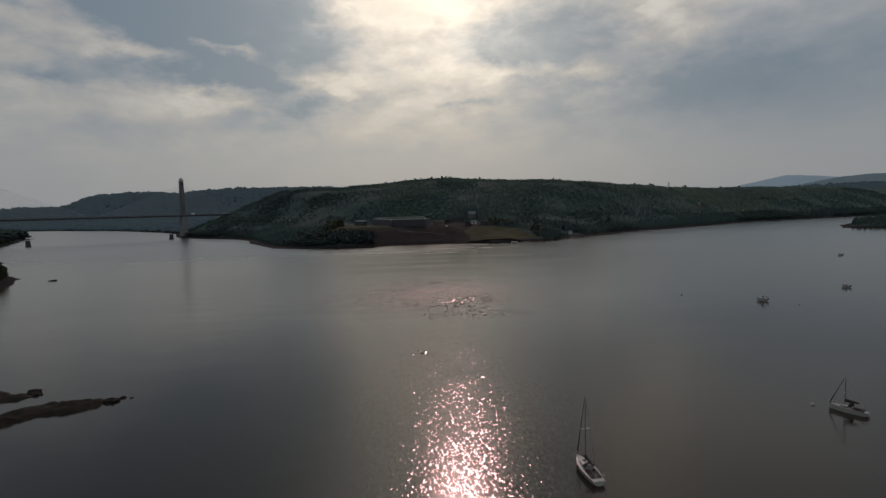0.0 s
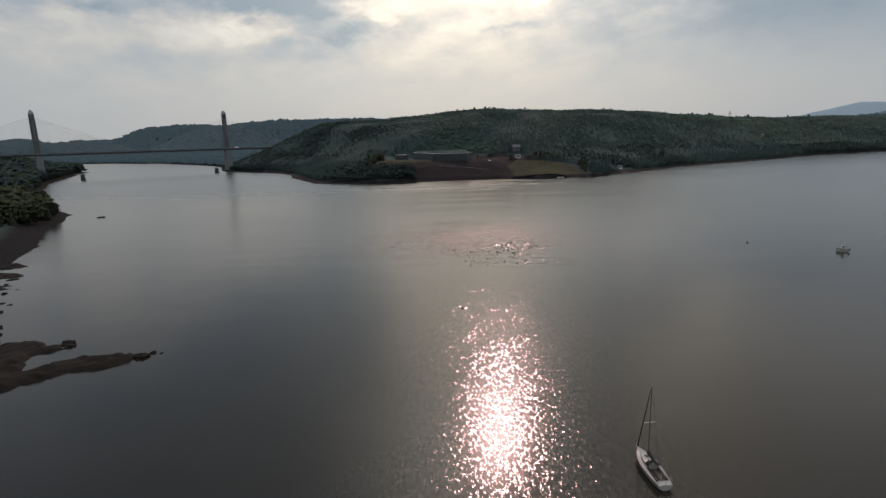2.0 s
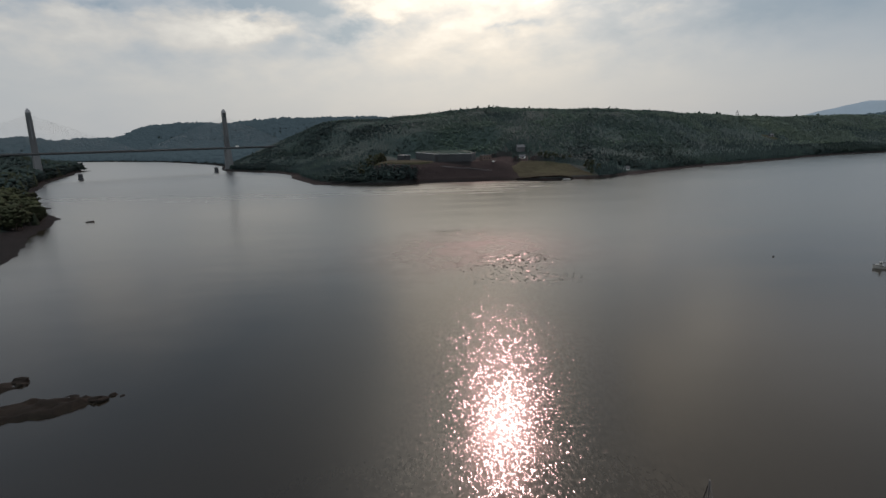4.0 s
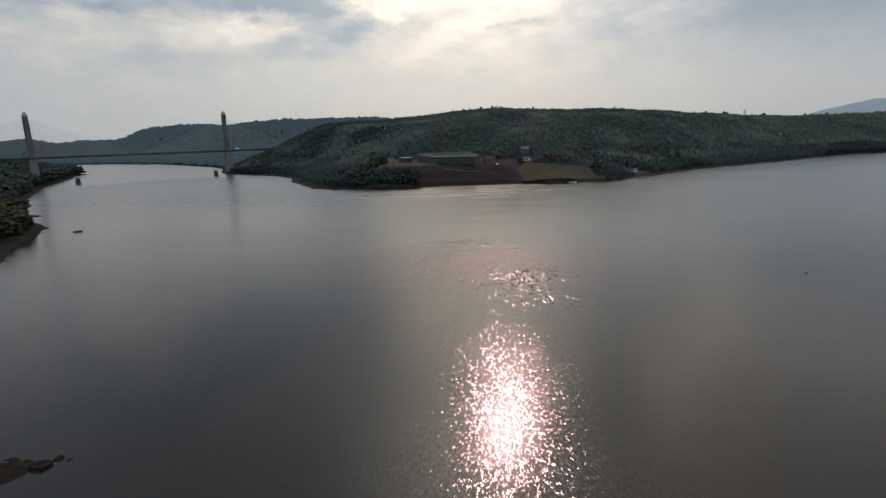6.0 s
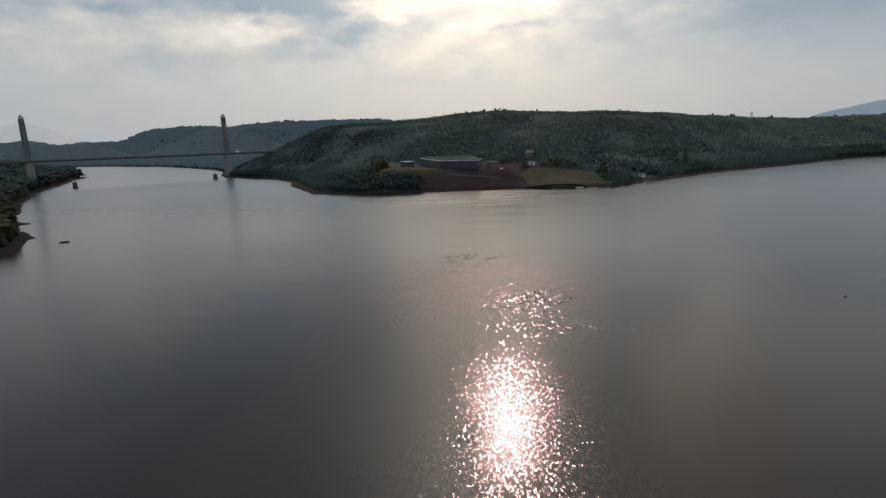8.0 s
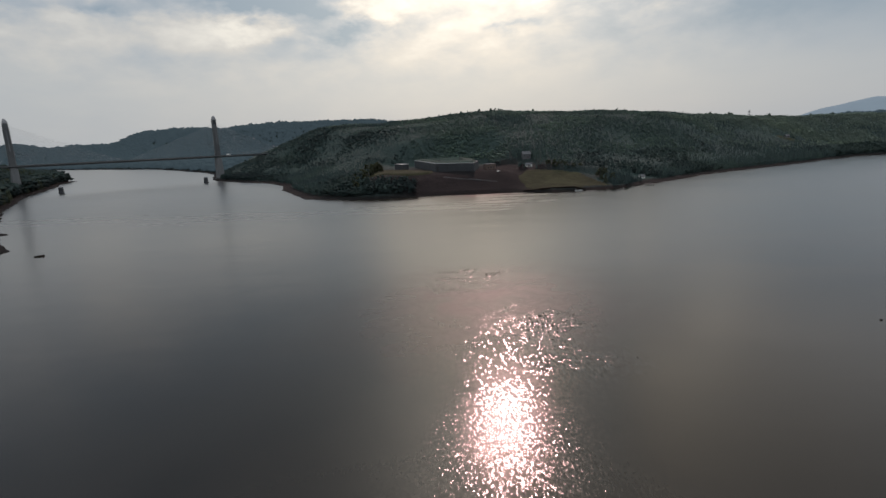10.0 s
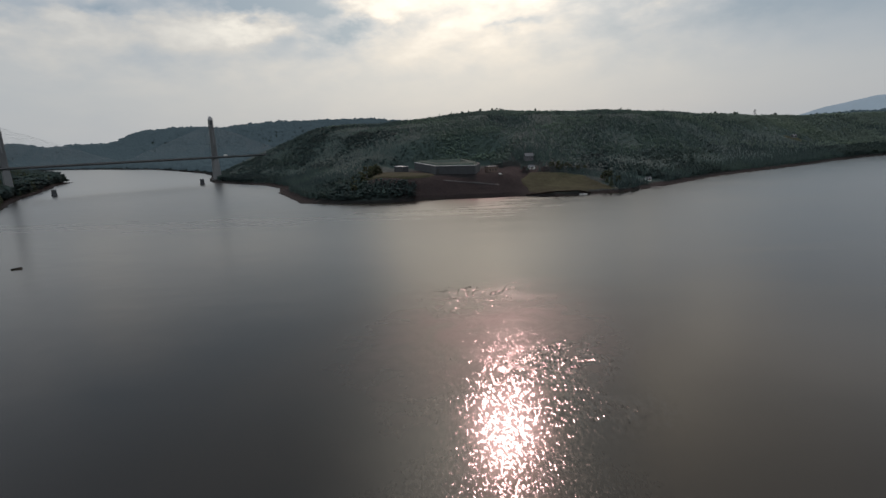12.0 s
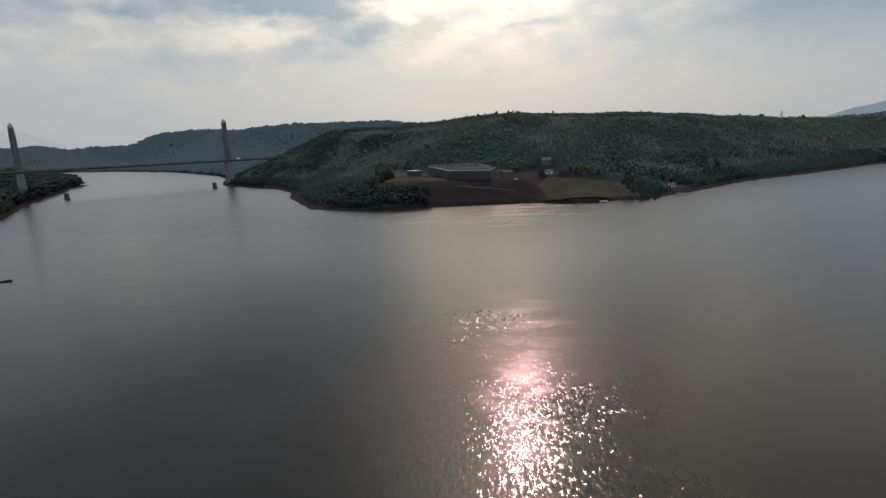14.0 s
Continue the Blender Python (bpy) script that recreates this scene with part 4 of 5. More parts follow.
def parked_car(m):
    ob = thing("car", m, "small white hatchback parked below the fort wall", "car")
    side = [(-2.0, 0.35), (2.0, 0.35), (2.05, 0.75), (1.2, 0.95), (-1.95, 1.0)]
    part("body", loft([[(x, y, z) for x, z in side] for y in (-0.85, 0.85)]), WHITE_PAINT, ob)
    cab = part("cabin", loft([[(x, s * (0.78 if z < 1.2 else 0.62), z) for x, z in ((-1.9, 1.0), (1.0, 0.97), (0.3, 1.5), (-1.6, 1.5))] for s in (-1, 1)]), WHITE_PAINT, ob)
    part("windscreen", loft([[(0.98, s * 0.66, 1.02), (0.36, s * 0.6, 1.47), (0.40, s * 0.6, 1.47), (1.02, s * 0.66, 1.02)] for s in (-1, 1)]), GLASS_DARK, cab)
    for x in (-1.25, 1.25):
        for y in (-0.78, 0.78):
            part("wheel", rod((x, y - 0.1, 0.32), (x, y + 0.1, 0.32), 0.32, sides=12), RUBBER, ob)


def strip_wall(name, pts, thick, height, mat, label, category, sink=2.5):
    """A low wall that follows the ground along a line of spots."""
    rings = []
    for k, (px, py) in enumerate(pts):
        q = pts[min(k + 1, len(pts) - 1)]
        p = pts[max(k - 1, 0)]
        d = Vector((q[0] - p[0], q[1] - p[1])).normalized()
        nrm = Vector((-d.y, d.x)) * thick / 2
        z = land_height(np.array([float(px)]), np.array([float(py)]))[0]
        rings.append([(px - nrm.x, py - nrm.y, z - sink), (px + nrm.x, py + nrm.y, z - sink), (px + nrm.x, py + nrm.y, z + height), (px - nrm.x, py - nrm.y, z + height)])
    ob = thing(name, pose(0, 0, 0), label, category)
    part("wall_body", loft(rings), mat, ob)
    return ob


strip_wall("terrace_wall", [(-10 + 6 * k, 765 - 1.7 * k) for k in range(12)], 0.6, 0.4, CONCRETE, "long low stone wall across the dark bank", "wall")
strip_wall("seawall", [(84 + 6 * k, 714 - 0.55 * k + 0.028 * k * k) for k in range(13)], 1.6, 1.4, ROCK, "dark stone seawall along the lawn's foot", "seawall")
strip_wall("landing", [(142 + 3 * k, 706 + 0.3 * k) for k in range(4)], 2.0, 1.2, GRANITE_PALE, "pale stone landing at the water's edge", "landing")


def draped(name, poly, mat, label, lift=0.25, step=3.0):
    """A patch of turf that follows the ground inside a ragged outline."""
    xs, ys = [p[0] for p in poly], [p[1] for p in poly]
    gx, gy = np.meshgrid(np.arange(min(xs) - 6, max(xs) + 6, step), np.arange(min(ys) - 6, max(ys) + 6, step), indexing="ij")
    d = inside_by(poly, gx, gy) + 5 * fbm(gx, gy, 14, 3, 83)
    z = land_height(gx, gy) + np.where(d > 0, lift, np.clip(d, -2, 0) * 0.6) + 0.2 * fbm(gx, gy, 6, 3, 85)
    a, b = gx.shape
    i, j = np.meshgrid(np.arange(a - 1), np.arange(b - 1), indexing="ij")
    f = np.stack([i * b + j, (i + 1) * b + j, (i + 1) * b + j + 1, i * b + j + 1], -1).reshape(-1, 4)
    f = f[d.ravel()[f].max(1) > -3]
    ob = new(name, mesh_from(name, np.stack([gx, gy, z], -1).reshape(-1, 3), f, mat, True))
    return tagged(ob, label, "grass", kind="structure")


draped("lawn", [(92, 716), (120, 712), (190, 726), (186, 745), (165, 790), (100, 812), (84, 770)], GRASS, "sloping lawn of rough yellow-green grass above the seawall")
draped("grass_mound", [(-112, 800), (-60, 772), (-24, 780), (-26, 806), (-62, 870), (-104, 880)], GRASS, "rough grassy mound beside the fort", 1.6)


draped("hill_meadow", [(684, 1226), (706, 1212), (738, 1222), (742, 1244), (716, 1260), (688, 1248)], GRASS, "small olive meadow cleared among the hillside woods", 0.4)


def house(name, at, turn, lx, ly, hw, hr, wall, roof, label):
    ob = thing(name, pose(*at, 0, 0, turn), label, "house", "riverside houses")
    part("wall", loft([[(-lx / 2, -ly / 2, -2), (lx / 2, -ly / 2, -2), (lx / 2, ly / 2, -2), (-lx / 2, ly / 2, -2)], [(-lx / 2, -ly / 2, hw), (lx / 2, -ly / 2, hw), (lx / 2, ly / 2, hw), (-lx / 2, ly / 2, hw)]]), wall, ob)
    e = 0.5
    tri = [(-ly / 2 - e, hw - 0.25), (0, hw + hr), (ly / 2 + e, hw - 0.25), (ly / 2 + e, hw - 0.02), (0, hw + hr + 0.3), (-ly / 2 - e, hw - 0.02)]
    part("roof", loft([[(x, y, z) for y, z in tri] for x in (-lx / 2 - e, lx / 2 + e)]), roof, ob)
    gable = [(-ly / 2, hw), (ly / 2, hw), (0, hw + hr)]
    for x in (-lx / 2 + 0.02, lx / 2 - 0.22):
        part("gable", loft([[(x, y, z) for y, z in gable], [(x + 0.2, y, z) for y, z in gable]]), wall, ob)
    for k in (-0.3, 0.0, 0.3):
        part("window", box(1.1, 0.14, 1.4, (lx * k, -ly / 2 - 0.02, hw * 0.45)), GLASS_DARK, ob)
    part("door", box(1.0, 0.14, 2.1, (lx * 0.15, -ly / 2 - 0.03, 0.0)), CANVAS_RED, ob)
    part("chimney", box(0.8, 0.8, 2.2, (lx * 0.25, 0, hw + hr * 0.6), 0.05), GRANITE, ob)
    return ob


def ground_z(x, y):
    return float(land_height(np.array([float(x)]), np.array([float(y)]))[0])


house("house", (113.5, 899, ground_z(113.5, 899)), 12, 12, 8, 5.5, 4.0, GREY_SHINGLE, GREY_SHINGLE, "grey shingled house at the edge of the woods")
house("cottage", (109, 840, ground_z(109, 840)), -25, 8, 6, 3.0, 2.2, WHITE_PAINT, GREY_SHINGLE, "small white cottage on the grass")
house("farmhouse", (717, 1250, ground_z(717, 1250)), 15, 9, 6, 3.2, 2.4, CONCRETE, GREY_SHINGLE, "small grey farmhouse among the trees high on the hillside")
house("boathouse", (250, 794, ground_z(250, 794)), 8, 6.5, 4.5, 2.6, 1.8, WHITE_PAINT, GREY_SHINGLE, "white boathouse near the rocky shore")


def transmission_tower(at, height):
    """A lattice power pylon with two cross-arms."""
    ob = thing("transmission_tower", pose(*at, 0, 0, 20), "thin grey steel lattice pylon rising over the trees", "pylon")
    def leg(s, t, k):
        w = 4.2 * (1 - k) ** 1.2 + 0.6
        return Vector((s * w, t * w, height * k))
    for s in (-1, 1):
        for t in (-1, 1):
            bm = bmesh.new()
            for i in range(8):
                rod(leg(s, t, i / 8), leg(s, t, (i + 1) / 8), 0.22, sides=4, bm=bm)
            part("leg", bm, STEEL, ob)
    for i in range(8):
        bm = bmesh.new()
        for (s0, t0), (s1, t1) in (((-1, -1), (1, -1)), ((1, -1), (1, 1)), ((1, 1), (-1, 1)), ((-1, 1), (-1, -1))):
            rod(leg(s0, t0, i / 8), leg(s1, t1, (i + 1) / 8), 0.11, sides=4, bm=bm)
            rod(leg(s1, t1, i / 8), leg(s0, t0, (i + 1) / 8), 0.11, sides=4, bm=bm)
        part("bracing", bm, STEEL, ob)
    for k, half in ((0.80, 6.0), (0.92, 4.6)):
        bm = bmesh.new()
        for s in (-1, 1):
            rod((0, 0, height * k), (s * half, 0, height * k), 0.22, 0.12, 4, bm)
            rod((0, 0, height * (k + 0.06)), (s * half, 0, height * k), 0.14, 0.1, 4, bm)
        part("cross_arm", bm, STEEL, ob)


def jetty(at, turn, length):
    """A short plank walk on posts from the rocks to the water."""
    ob = thing("jetty", pose(*at, 0, 0, turn), "short weathered plank jetty on posts at the rocky shore", "jetty")
    n = int(length / 0.9)
    for k in range(n):
        part("plank", box(0.82, 2.2, 0.12, (k * 0.9 - length / 2, 0, 1.9), 0.02), CONCRETE, ob)
    for k in (-0.45, -0.15, 0.15, 0.45):
        for y in (-0.95, 0.95):
            part("post", rod((k * length, y, -1.5), (k * length, y, 2.5), 0.13, 0.12, 8), TEAK, ob)
    for y in (-0.95, 0.95):
        part("beam", box(length, 0.16, 0.22, (0, y, 1.66), 0.02), TEAK, ob)


jetty((241.0, 741.0, 0), -38, 11.0)
parked_car(pose(61, 779, ground_z(61, 779), 0, 0, 15))
transmission_tower((745, 1452, ground_z(745, 1452) - 0.5), 106 - ground_z(745, 1452))


def box_truck(m):
    ob = thing("box_truck", m, "small white box truck on the bridge roadway", "truck")
    part("cargo_box", box(6.2, 2.4, 2.7, (-0.8, 0, 0.9), 0.08), WHITE_PAINT, ob, "white cargo box")
    cab = part("cab", loft([[(2.4, -1.1, z), (x, -1.1, z), (x, 1.1, z), (2.4, 1.1, z)] for z, x in ((0.6, 4.4), (1.6, 4.4), (2.5, 3.7))]), WHITE_PAINT, ob)
    part("windscreen", box(0.08, 1.9, 0.7, (4.08, 0, 1.7), 0.01), GLASS_DARK, cab)
    for x in (-2.8, 3.2):
        for y in (-1.05, 1.05):
            part("wheel", rod((x, y - 0.15, 0.48), (x, y + 0.15, 0.48), 0.48, sides=14), RUBBER, ob)


_ax = (TOWER_R - TOWER_L).normalized()
_at = TOWER_R + _ax * 22 + Vector((_ax.y, -_ax.x, 0)) * 3.5
box_truck(pose(_at.x, _at.y, DECK_Z + 0.124, 0, 0, math.degrees(math.atan2(_ax.y, _ax.x))))


# ---- ledges at low tide ----
def near_line(line, x, y):
    best = np.full(x.shape, 1e9)
    for (ax, ay), (bx, by) in zip(line, line[1:]):
        dx, dy = bx - ax, by - ay
        k = np.clip(((x - ax) * dx + (y - ay) * dy) / (dx * dx + dy * dy), 0, 1)
        best = np.minimum(best, np.hypot(x - ax - k * dx, y - ay - k * dy))
    return best


def build_ledges():
    x0, x1, y0, y1, step = -262, -70, 96, 262, 0.65
    gx, gy = np.meshgrid(np.arange(x0, x1, step), np.arange(y0, y1, step), indexing="ij")
    n = 2.2 * fbm(gx, gy, 8, 4, 61) + 1.6 * fbm(gx, gy, 2.4, 3, 67)
    shelf = inside_by([(-175, 138), (-140, 150.5), (-124, 149), (-115, 152), (-108, 151), (-98.6, 148.6), (-98.8, 146.4), (-104.8, 144), (-106.6, 140.5),
                       (-105.8, 136.5), (-101.8, 132.2), (-98, 132), (-96, 135.5), (-94.4, 139.4), (-88.5, 141.2), (-82.4, 142), (-80.4, 138.8), (-83.5, 134),
                       (-92.5, 129.6), (-97.2, 123.6), (-106, 120.5), (-150, 115), (-175, 118)], gx, gy)
    tail = 0.25 - near_line([(-79.4, 140.2), (-75, 142.2)], gx, gy)
    flats = 18 - near_line([(-232, 262), (-201, 224), (-181, 186), (-159, 160)], gx, gy) + 7 * fbm(gx * 0.5, gy * 2.2, 11, 4, 73) + 4 * np.sin((gy + 0.2 * gx) * 0.36)
    d = np.maximum(shelf + 0.7, tail) + 0.75 * n
    z = np.maximum(np.clip(0.45 * d, -1.6, 0.9 + 0.5 * fbm(gx, gy, 11, 3, 71)), np.clip(0.07 * flats, -1.6, 0.6)) + 0.42 * n
    z = np.where((d < -3) & (flats < -3), -2.5, z)
    verts = np.stack([gx, gy, z], -1).reshape(-1, 3)
    a, b = gx.shape
    i, j = np.meshgrid(np.arange(a - 1), np.arange(b - 1), indexing="ij")
    faces = np.stack([i * b + j, (i + 1) * b + j, (i + 1) * b + j + 1, i * b + j + 1], -1).reshape(-1, 4)
    top = z.ravel()[faces].max(1) > -1.2
    ob = new("tidal_ledge", mesh_from("tidal_ledge", verts, faces[top], ROCK))
    tagged(ob, "dark weed-covered rock ledges bared by the tide", "rocks", kind="structure")
    g = np.random.default_rng(11)
    proto = None
    spots = [(-74.5, 143.2), (-77.2, 141.2), (-80, 141.8), (-75.8, 140.6), (-102, 151.2), (-99.8, 149), (-108, 148.8), (-90, 137.2), (-96, 131.4), (-87.5, 136), (-113, 149.5), (-100.5, 128.5), (-110, 124.6),
             (-123, 153), (-126, 152.5), (-131, 158), (-128, 160), (-133, 166), (-137, 167), (-146, 181), (-150, 184), (-140, 172), (-164, 205), (-168, 204), (-174, 218), (-128, 154), (-97.3, 114.5), (-95.5, 115)]
    for k, (px, py) in enumerate(spots):
        size = g.uniform(0.7, 1.7)
        if proto is None:
            bm = bmesh.new()
            bmesh.ops.create_icosphere(bm, subdivisions=2, radius=1.0)
            for v in bm.verts:
                v.co *= 1 + 0.5 * noise.noise(v.co * 1.7)
                v.co.z *= 0.5
            me = bpy.data.meshes.new("rock")
            bm.to_mesh(me)
            bm.free()
            me.materials.append(ROCK)
            proto = tagged(new("rock", me), "dark weedy boulder awash at the ledge", "rock", "ledge boulders")
            r = proto
        else:
            r = copy_thing(proto, Matrix())
        r.matrix_world = Matrix.LocRotScale((px, py, 0.12), Euler((g.uniform(-0.2, 0.2), g.uniform(-0.2, 0.2), g.uniform(0, 6.3))), (size * g.uniform(0.8, 1.6), size, size * 0.8))
    r = copy_thing(proto, Matrix())
    tagged(r, "low dark rock awash in the open river")
    r.matrix_world = Matrix.LocRotScale((-271.4, 427.4, 0.1), Euler((0, 0, 0.3)), (3.4, 2.0, 1.7))


build_ledges()


# ---- boats ----
def hull_ring(x, length, beam, z_top, z_bot, half, full=0.55):
    pts = []
    for k in range(9):
        a = -1 + k / 4
        w = half
        depth = (1 - abs(a) ** 2.4)
        pts.append((x, a * w, z_top - (z_top - z_bot) * depth ** full))
    return pts


def hull_bmesh(length, beam, free_bow, free_stern, draft, stern_width=0.72, steps=14):
    """A boat's hull with bow at +x, open above."""
    rings = []
    for i in range(steps + 1):
        s = i / steps                      # 0 stern, 1 bow
        x = -length / 2 + length * s
        half = beam / 2 * (stern_width + (1 - stern_width) * math.sin(min(1, s / 0.5) * math.pi / 2)) if s < 0.5 else beam / 2 * max(0.015, 1 - ((s - 0.5) / 0.5) ** 2.1)
        top = free_stern + (free_bow - free_stern) * s ** 1.6
        bot = -draft * (1 - ((s - 0.45) / 0.6) ** 2) if s < 0.97 else 0.1
        bot = max(bot, -draft) if s > 0.02 else 0.05
        rings.append(hull_ring(x, length, beam, top, min(bot, top - 0.15), half))
    return rings


def sailboat(name, m, length, mast, canvas, label):
    ob = thing(name, m, label, "sailboat", "moored boats")
    beam = length * 0.31
    rings = hull_bmesh(length, beam, 1.15, 0.85, 0.45)
    hull = part("hull", loft(rings, cap=True, closed=False), GELCOAT, ob, "white hull")
    part("boot_stripe", loft([[(x, y * 1.006, z) for x, y, z in [(r[0][0], s * abs(r[0][1]) * 0.985, 0.14 + k * 0.14) for s in (-1, 1) for k in (0, 1)]][0:2] for r in rings[1:-1]], cap=False, closed=False), ANTIFOUL, hull)
    deck = []
    for r in rings:
        xx, half, top = r[0][0], abs(r[0][1]), r[0][2]
        deck.append([(xx, -half, top - 0.02), (xx, -half * 0.5, top + 0.05), (xx, 0, top + 0.07), (xx, half * 0.5, top + 0.05), (xx, half, top - 0.02)])
    part("deck", loft(deck, cap=False, closed=False), GELCOAT, ob)
    for s in (-1, 1):
        bm = bmesh.new()
        for r0, r1 in zip(rings, rings[1:]):
            rod((r0[0][0], s * abs(r0[0][1]), r0[0][2] + 0.02), (r1[0][0], s * abs(r1[0][1]), r1[0][2] + 0.02), 0.04, sides=5, bm=bm)
        part("toe_rail", bm, TEAK, ob)
    l = length
    # coachroof, rounded, with windows
    rr = []
    for x, w, h in ((-0.06 * l, 0.62, 0.55), (0.0, 0.62, 0.52), (0.15 * l, 0.52, 0.44), (0.24 * l, 0.36, 0.30), (0.28 * l, 0.26, 0.05)):
        hw = w * beam / 2
        rr.append([(x, -hw, 0.92), (x, -hw * 0.9, 0.95 + h * 0.85), (x, -hw * 0.4, 0.98 + h), (x, hw * 0.4, 0.98 + h), (x, hw * 0.9, 0.95 + h * 0.85), (x, hw, 0.92)])
    roof = part("coachroof", loft(rr), GELCOAT, ob)
    for s in (-1, 1):
        for k in (0.01, 0.08, 0.15):
            part("cabin_window", box(0.06 * l, 0.05, 0.18, (k * l, s * 0.305 * beam * (1 - 0.9 * max(0, k)), 1.1), 0.02), GLASS_DARK, roof)
    part("hatch", box(0.5, 0.5, 0.07, (0.17 * l, 0, 1.42), 0.03), GLASS_DARK, roof)
    # cockpit well, coaming, wheel
    part("cockpit_sole", box(0.30 * l, beam * 0.36, 0.06, (-0.25 * l, 0, 0.93), 0.01), TEAK, ob)
    for s in (-1, 1):
        part("coaming", box(0.32 * l, 0.16, 0.32, (-0.24 * l, s * beam * 0.27, 0.86), 0.05), CANVAS_RED, ob, "dark canvas-covered coaming")
        part("cockpit_bench", box(0.27 * l, 0.42, 0.2, (-0.25 * l, s * beam * 0.19, 0.94), 0.03), CANVAS, ob)
    bm = bmesh.new()
    for i in range(14):
        a0, a1 = i * math.pi / 7, (i + 1) * math.pi / 7
        rod((-0.36 * l, 0.42 * math.cos(a0), 1.6 + 0.42 * math.sin(a0)), (-0.36 * l, 0.42 * math.cos(a1), 1.6 + 0.42 * math.sin(a1)), 0.025, sides=5, bm=bm)
    part("helm_wheel", bm, STEEL, ob)
    part("pedestal", rod((-0.35 * l, 0, 0.95), (-0.35 * l, 0, 1.65), 0.09, 0.07), GELCOAT, ob)
    # spray hood and bimini
    def hood(x0, x1, w, z0, z1):
        out = []
        for x, k in ((x0, 0.55), (x0 + (x1 - x0) * 0.45, 1.0), (x1, 1.0)):
            out.append([(x, w * math.cos(a), z0 + (z1 - z0) * k * math.sin(a)) for a in np.linspace(0.0, math.pi, 9)])
        return loft(out, cap=False, closed=False)
    hd = part("spray_hood", hood(0.0, -0.11 * l, beam * 0.31, 1.35, 2.15), canvas, ob, "dark canvas spray hood")
    hd.modifiers.new("thick", "SOLIDIFY").thickness = 0.03
    # rig
    mx = 0.10 * l
    spar = part("mast", rod((mx, 0, 1.1), (mx - 0.06, 0, mast), 0.085, 0.06, 10), ALLOY, ob, "slim metal mast")
    part("masthead_fitting", box(0.3, 0.1, 0.12, (mx - 0.06, 0, mast), 0.02), STEEL, spar)
    part("spreader", rod((mx, -beam * 0.29, mast * 0.56), (mx, beam * 0.29, mast * 0.56), 0.035, sides=6), WHITE_PAINT, spar)
    bz = 2.25
    boom = part("boom", rod((mx, 0, bz), (mx - 0.37 * l, 0.1, bz + 0.1), 0.07, sides=8), ALLOY, ob)
    cover = [[(x, 0.1 * k + 0.26 * w * math.cos(a), bz + 0.22 + 0.32 * w * math.sin(a)) for a in np.arange(10) * math.pi / 5]
             for x, k, w in ((mx - 0.02, 0, 1.15), (mx - 0.12 * l, 0.35, 1.0), (mx - 0.26 * l, 0.7, 0.75), (mx - 0.36 * l, 1.0, 0.35))]
    part("sail_cover", loft(cover), canvas, boom, "dark canvas cover over the furled mainsail")
    bow, stern = l / 2 - 0.1, -l / 2 + 0.1
    part("furled_jib", rod((bow, 0, 1.3), (mx + 0.25, 0, mast * 0.94), 0.11, 0.05, 8), CANVAS, ob, "rolled headsail on the forestay")
    part("backstay", rod((stern, 0, 0.95), (mx - 0.1, 0, mast), 0.018, sides=4), STEEL, ob)
    for s in (-1, 1):
        part("shroud", rod((mx - 0.1, s * beam * 0.46, 0.98), (mx, s * beam * 0.29, mast * 0.56), 0.018, sides=4), STEEL, ob)
        part("shroud", rod((mx, s * beam * 0.29, mast * 0.56), (mx - 0.05, s * 0.03, mast * 0.99), 0.018, sides=4), STEEL, ob)
    # rails
    bm = bmesh.new()
    rail = [(bow - 1.1, -0.75), (bow - 0.35, -0.32), (bow + 0.15, 0.0), (bow - 0.35, 0.32), (bow - 1.1, 0.75)]
    for (ax, ay), (bx, by) in zip(rail, rail[1:]):
        rod((ax, ay, 1.72), (bx, by, 1.72), 0.02, sides=5, bm=bm)
    for ax, ay in rail:
        rod((ax, ay, 1.05), (ax, ay, 1.72), 0.018, sides=5, bm=bm)
    part("pulpit", bm, STEEL, ob)
    bm = bmesh.new()
    w = beam * 0.34
    rail = [(stern + 1.0, -w * 1.1), (stern + 0.1, -w), (stern + 0.1, w), (stern + 1.0, w * 1.1)]
    for (ax, ay), (bx, by) in zip(rail, rail[1:]):
        rod((ax, ay, 1.55), (bx, by, 1.55), 0.02, sides=5, bm=bm)
    for ax, ay in rail:
        rod((ax, ay, 0.85), (ax, ay, 1.55), 0.018, sides=5, bm=bm)
    part("pushpit", bm, STEEL, ob)
    for s in (-1, 1):
        for k in (-0.18, 0.0, 0.16, 0.3):
            part("stanchion", rod((k * l, s * beam * (0.47 if k < 0.2 else 0.34), 0.9), (k * l, s * beam * (0.47 if k < 0.2 else 0.34), 1.6), 0.016, sides=5), STEEL, ob)
    return ob


sailboat("sailboat", pose(30.4, 90.5, 0, 0, 0, 94), 9.6, 13.4, CANVAS, "white sailboat with bare mast and furled sails at a mooring")
sailboat("sailboat", pose(95.1, 109.0, 0, 0, 0, 122), 7.2, 7.6, CANVAS, "white sailboat with a dark boom cover at a mooring")


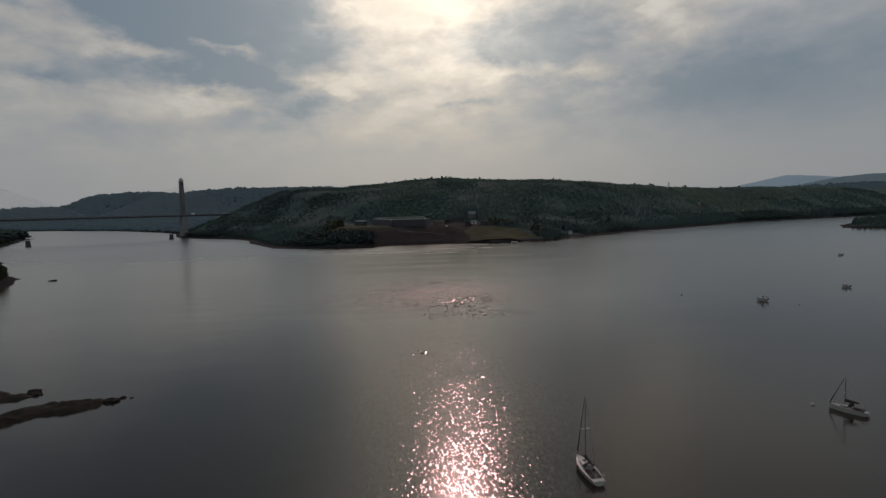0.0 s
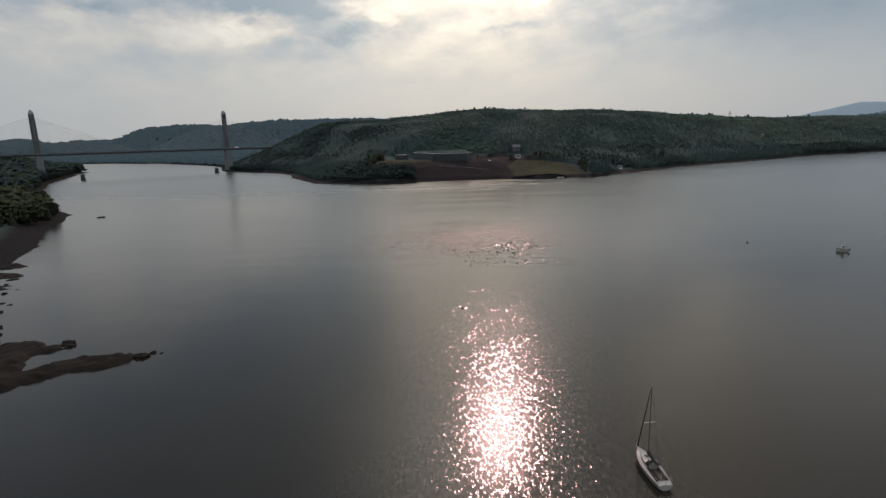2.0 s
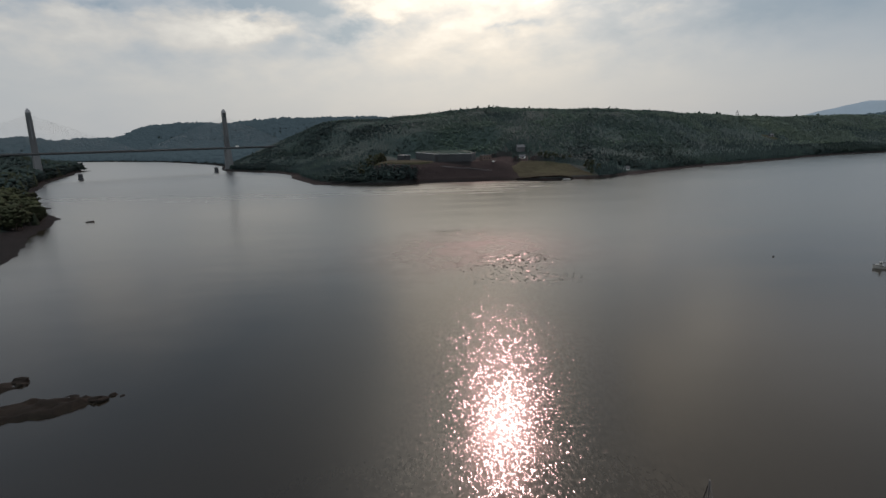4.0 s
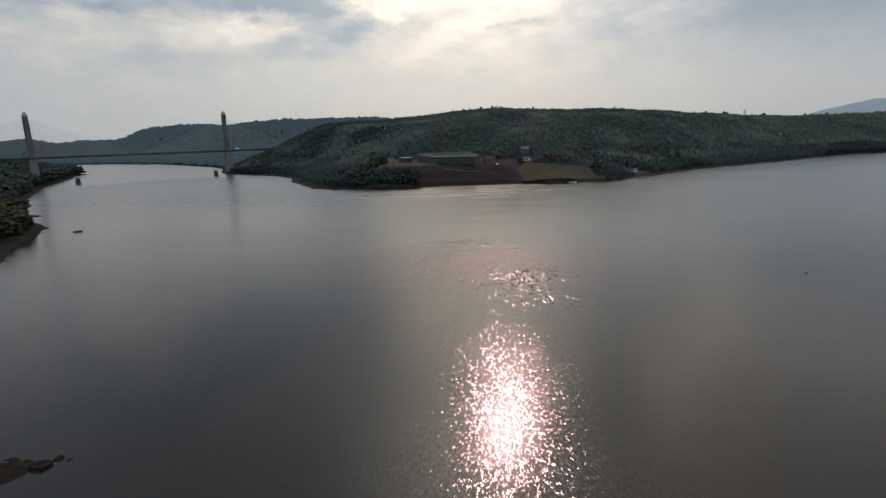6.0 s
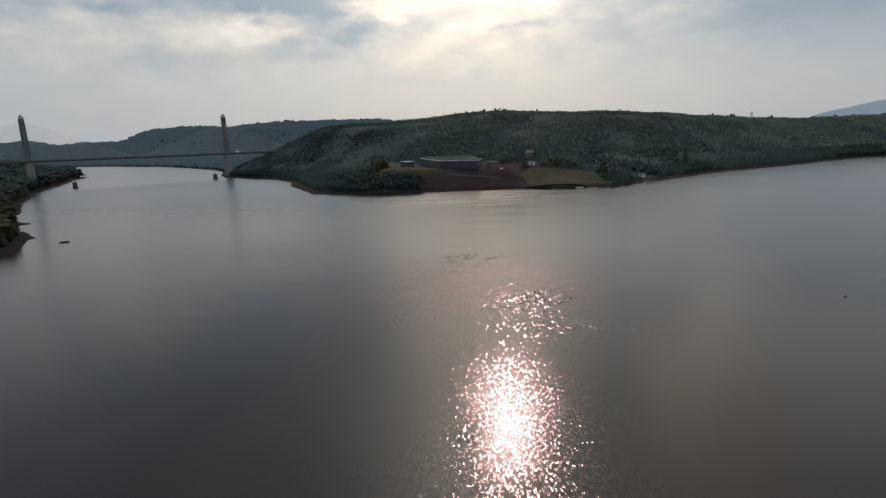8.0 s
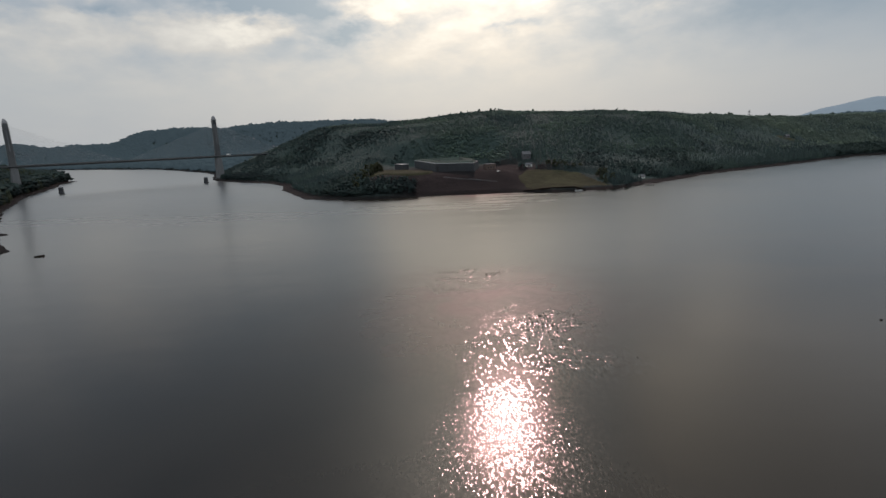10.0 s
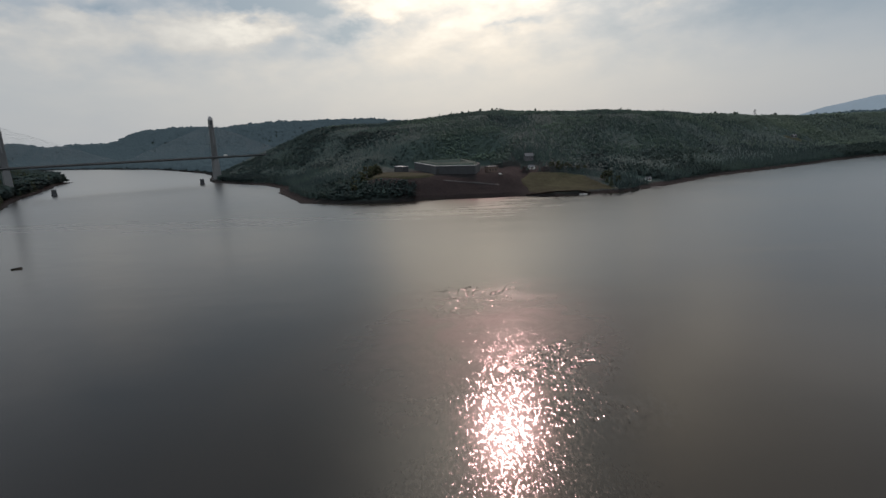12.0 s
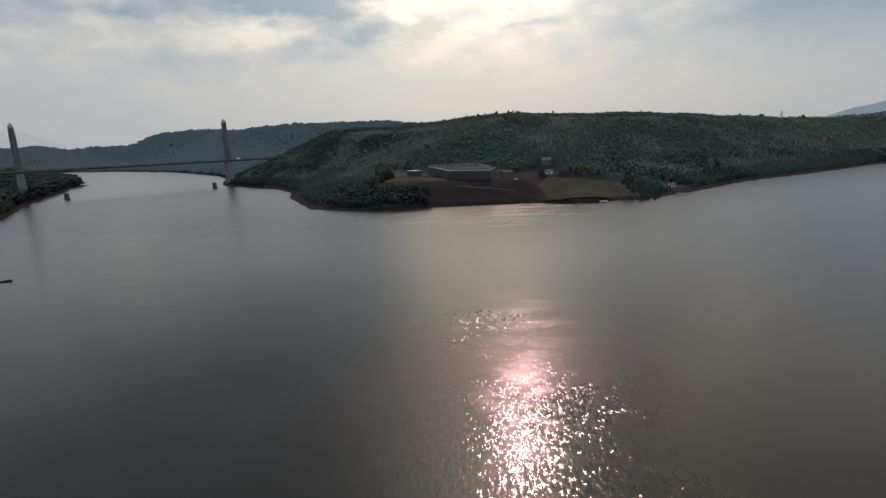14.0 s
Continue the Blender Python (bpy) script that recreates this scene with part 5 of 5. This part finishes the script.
def motorboat(name, m, length, label, wheelhouse=True):
    ob = thing(name, m, label, "motorboat", "moored boats")
    beam = length * 0.36
    rings = hull_bmesh(length, beam, 1.5, 0.8, 0.35, 0.9)
    hull = part("hull", loft(rings, closed=False), GELCOAT, ob, "white hull")
    deck = [[(r[0][0], -abs(r[0][1]) * 0.98, r[0][2] - 0.08), (r[0][0], 0, r[0][2] - 0.02), (r[0][0], abs(r[0][1]) * 0.98, r[0][2] - 0.08)] for r in rings]
    part("deck", loft(deck, cap=False, closed=False), GELCOAT, ob)
    for s in (-1, 1):
        bm = bmesh.new()
        for r0, r1 in zip(rings, rings[1:]):
            rod((r0[0][0], s * abs(r0[0][1]), r0[0][2]), (r1[0][0], s * abs(r1[0][1]), r1[0][2]), 0.06, sides=5, bm=bm)
        part("rub_rail", bm, RUBBER, ob)
    if wheelhouse:
        l = length
        part("trunk_cabin", loft([[(x, -w, 1.0), (x, -w * 0.85, 1.0 + h), (x, w * 0.85, 1.0 + h), (x, w, 1.0)] for x, w, h in ((0.0, beam * 0.36, 0.65), (0.2 * l, beam * 0.32, 0.6), (0.34 * l, beam * 0.18, 0.4))]), GELCOAT, ob)
        wh = part("wheelhouse", loft([[(x0, -w, z), (x1, -w, z), (x1, w, z), (x0, w, z)] for z, w, x0, x1 in ((0.9, beam * 0.36, -0.16 * l, 0.06 * l), (1.7, beam * 0.36, -0.16 * l, 0.05 * l), (2.5, beam * 0.33, -0.15 * l, 0.01 * l))]), GELCOAT, ob)
        part("windscreen", box(0.05, beam * 0.58, 0.6, (0.036 * l, 0, 1.78), 0.02), GLASS_DARK, wh)
        for s in (-1, 1):
            part("side_window", box(0.13 * l, 0.05, 0.55, (-0.06 * l, s * beam * 0.352, 1.8), 0.02), GLASS_DARK, wh)
        part("roof", box(0.25 * l, beam * 0.78, 0.1, (-0.08 * l, 0, 2.504), 0.04), GELCOAT, ob)
        part("antenna", rod((-0.1 * l, 0.3, 2.6), (-0.14 * l, 0.3, 4.4), 0.03, 0.015, 6), STEEL, ob)
        part("awning", box(0.22 * l, beam * 0.8, 0.06, (-0.32 * l, 0, 2.3), 0.02), CANVAS, ob)
        for s in (-1, 1):
            part("awning_post", rod((-0.42 * l, s * beam * 0.36, 0.8), (-0.42 * l, s * beam * 0.36, 2.3), 0.025, sides=6), STEEL, ob)
    else:
        part("console", box(0.7, 0.8, 1.1, (0, 0, 0.85), 0.08), GELCOAT, ob)
    part("outboard", box(0.5, 0.42, 1.0, (-length / 2 - 0.25, 0, 0.45), 0.1), RUBBER, ob, "black outboard motor")
    return ob


motorboat("motorboat", pose(164.3, 235.0, 0, 0, 0, 150), 4.2, "white cabin motorboat with a small awning at a mooring")
motorboat("skiff", pose(229, 261.5, 0, 0, 0, 150), 3.6, "small pale open skiff at a mooring", False)
motorboat("skiff", pose(355, 410, 0, 0, 0, 185), 4.8, "small white open boat out in the river", False)


def mooring_buoy(at, paint, label):
    ob = thing("mooring_buoy", pose(*at), label, "buoy", "mooring buoys")
    prof = [(0.09, -0.42), (0.34, -0.32), (0.46, 0.0), (0.4, 0.28), (0.18, 0.42), (0.07, 0.44)]
    part("float", loft([[(r * math.cos(a), r * math.sin(a), z) for a in np.arange(12) * math.pi / 6] for r, z in prof]), paint, ob)
    part("ring", rod((0, 0, 0.43), (0, 0, 0.66), 0.05, sides=6), STEEL, ob)


for spot in ((174, 224, 0), (91, 114, 0)):
    mooring_buoy(spot, BUOY_PALE, "small pale round mooring buoy afloat")
mooring_buoy((138.4, 259.0, 0), RUBBER, "small black round mooring buoy afloat")
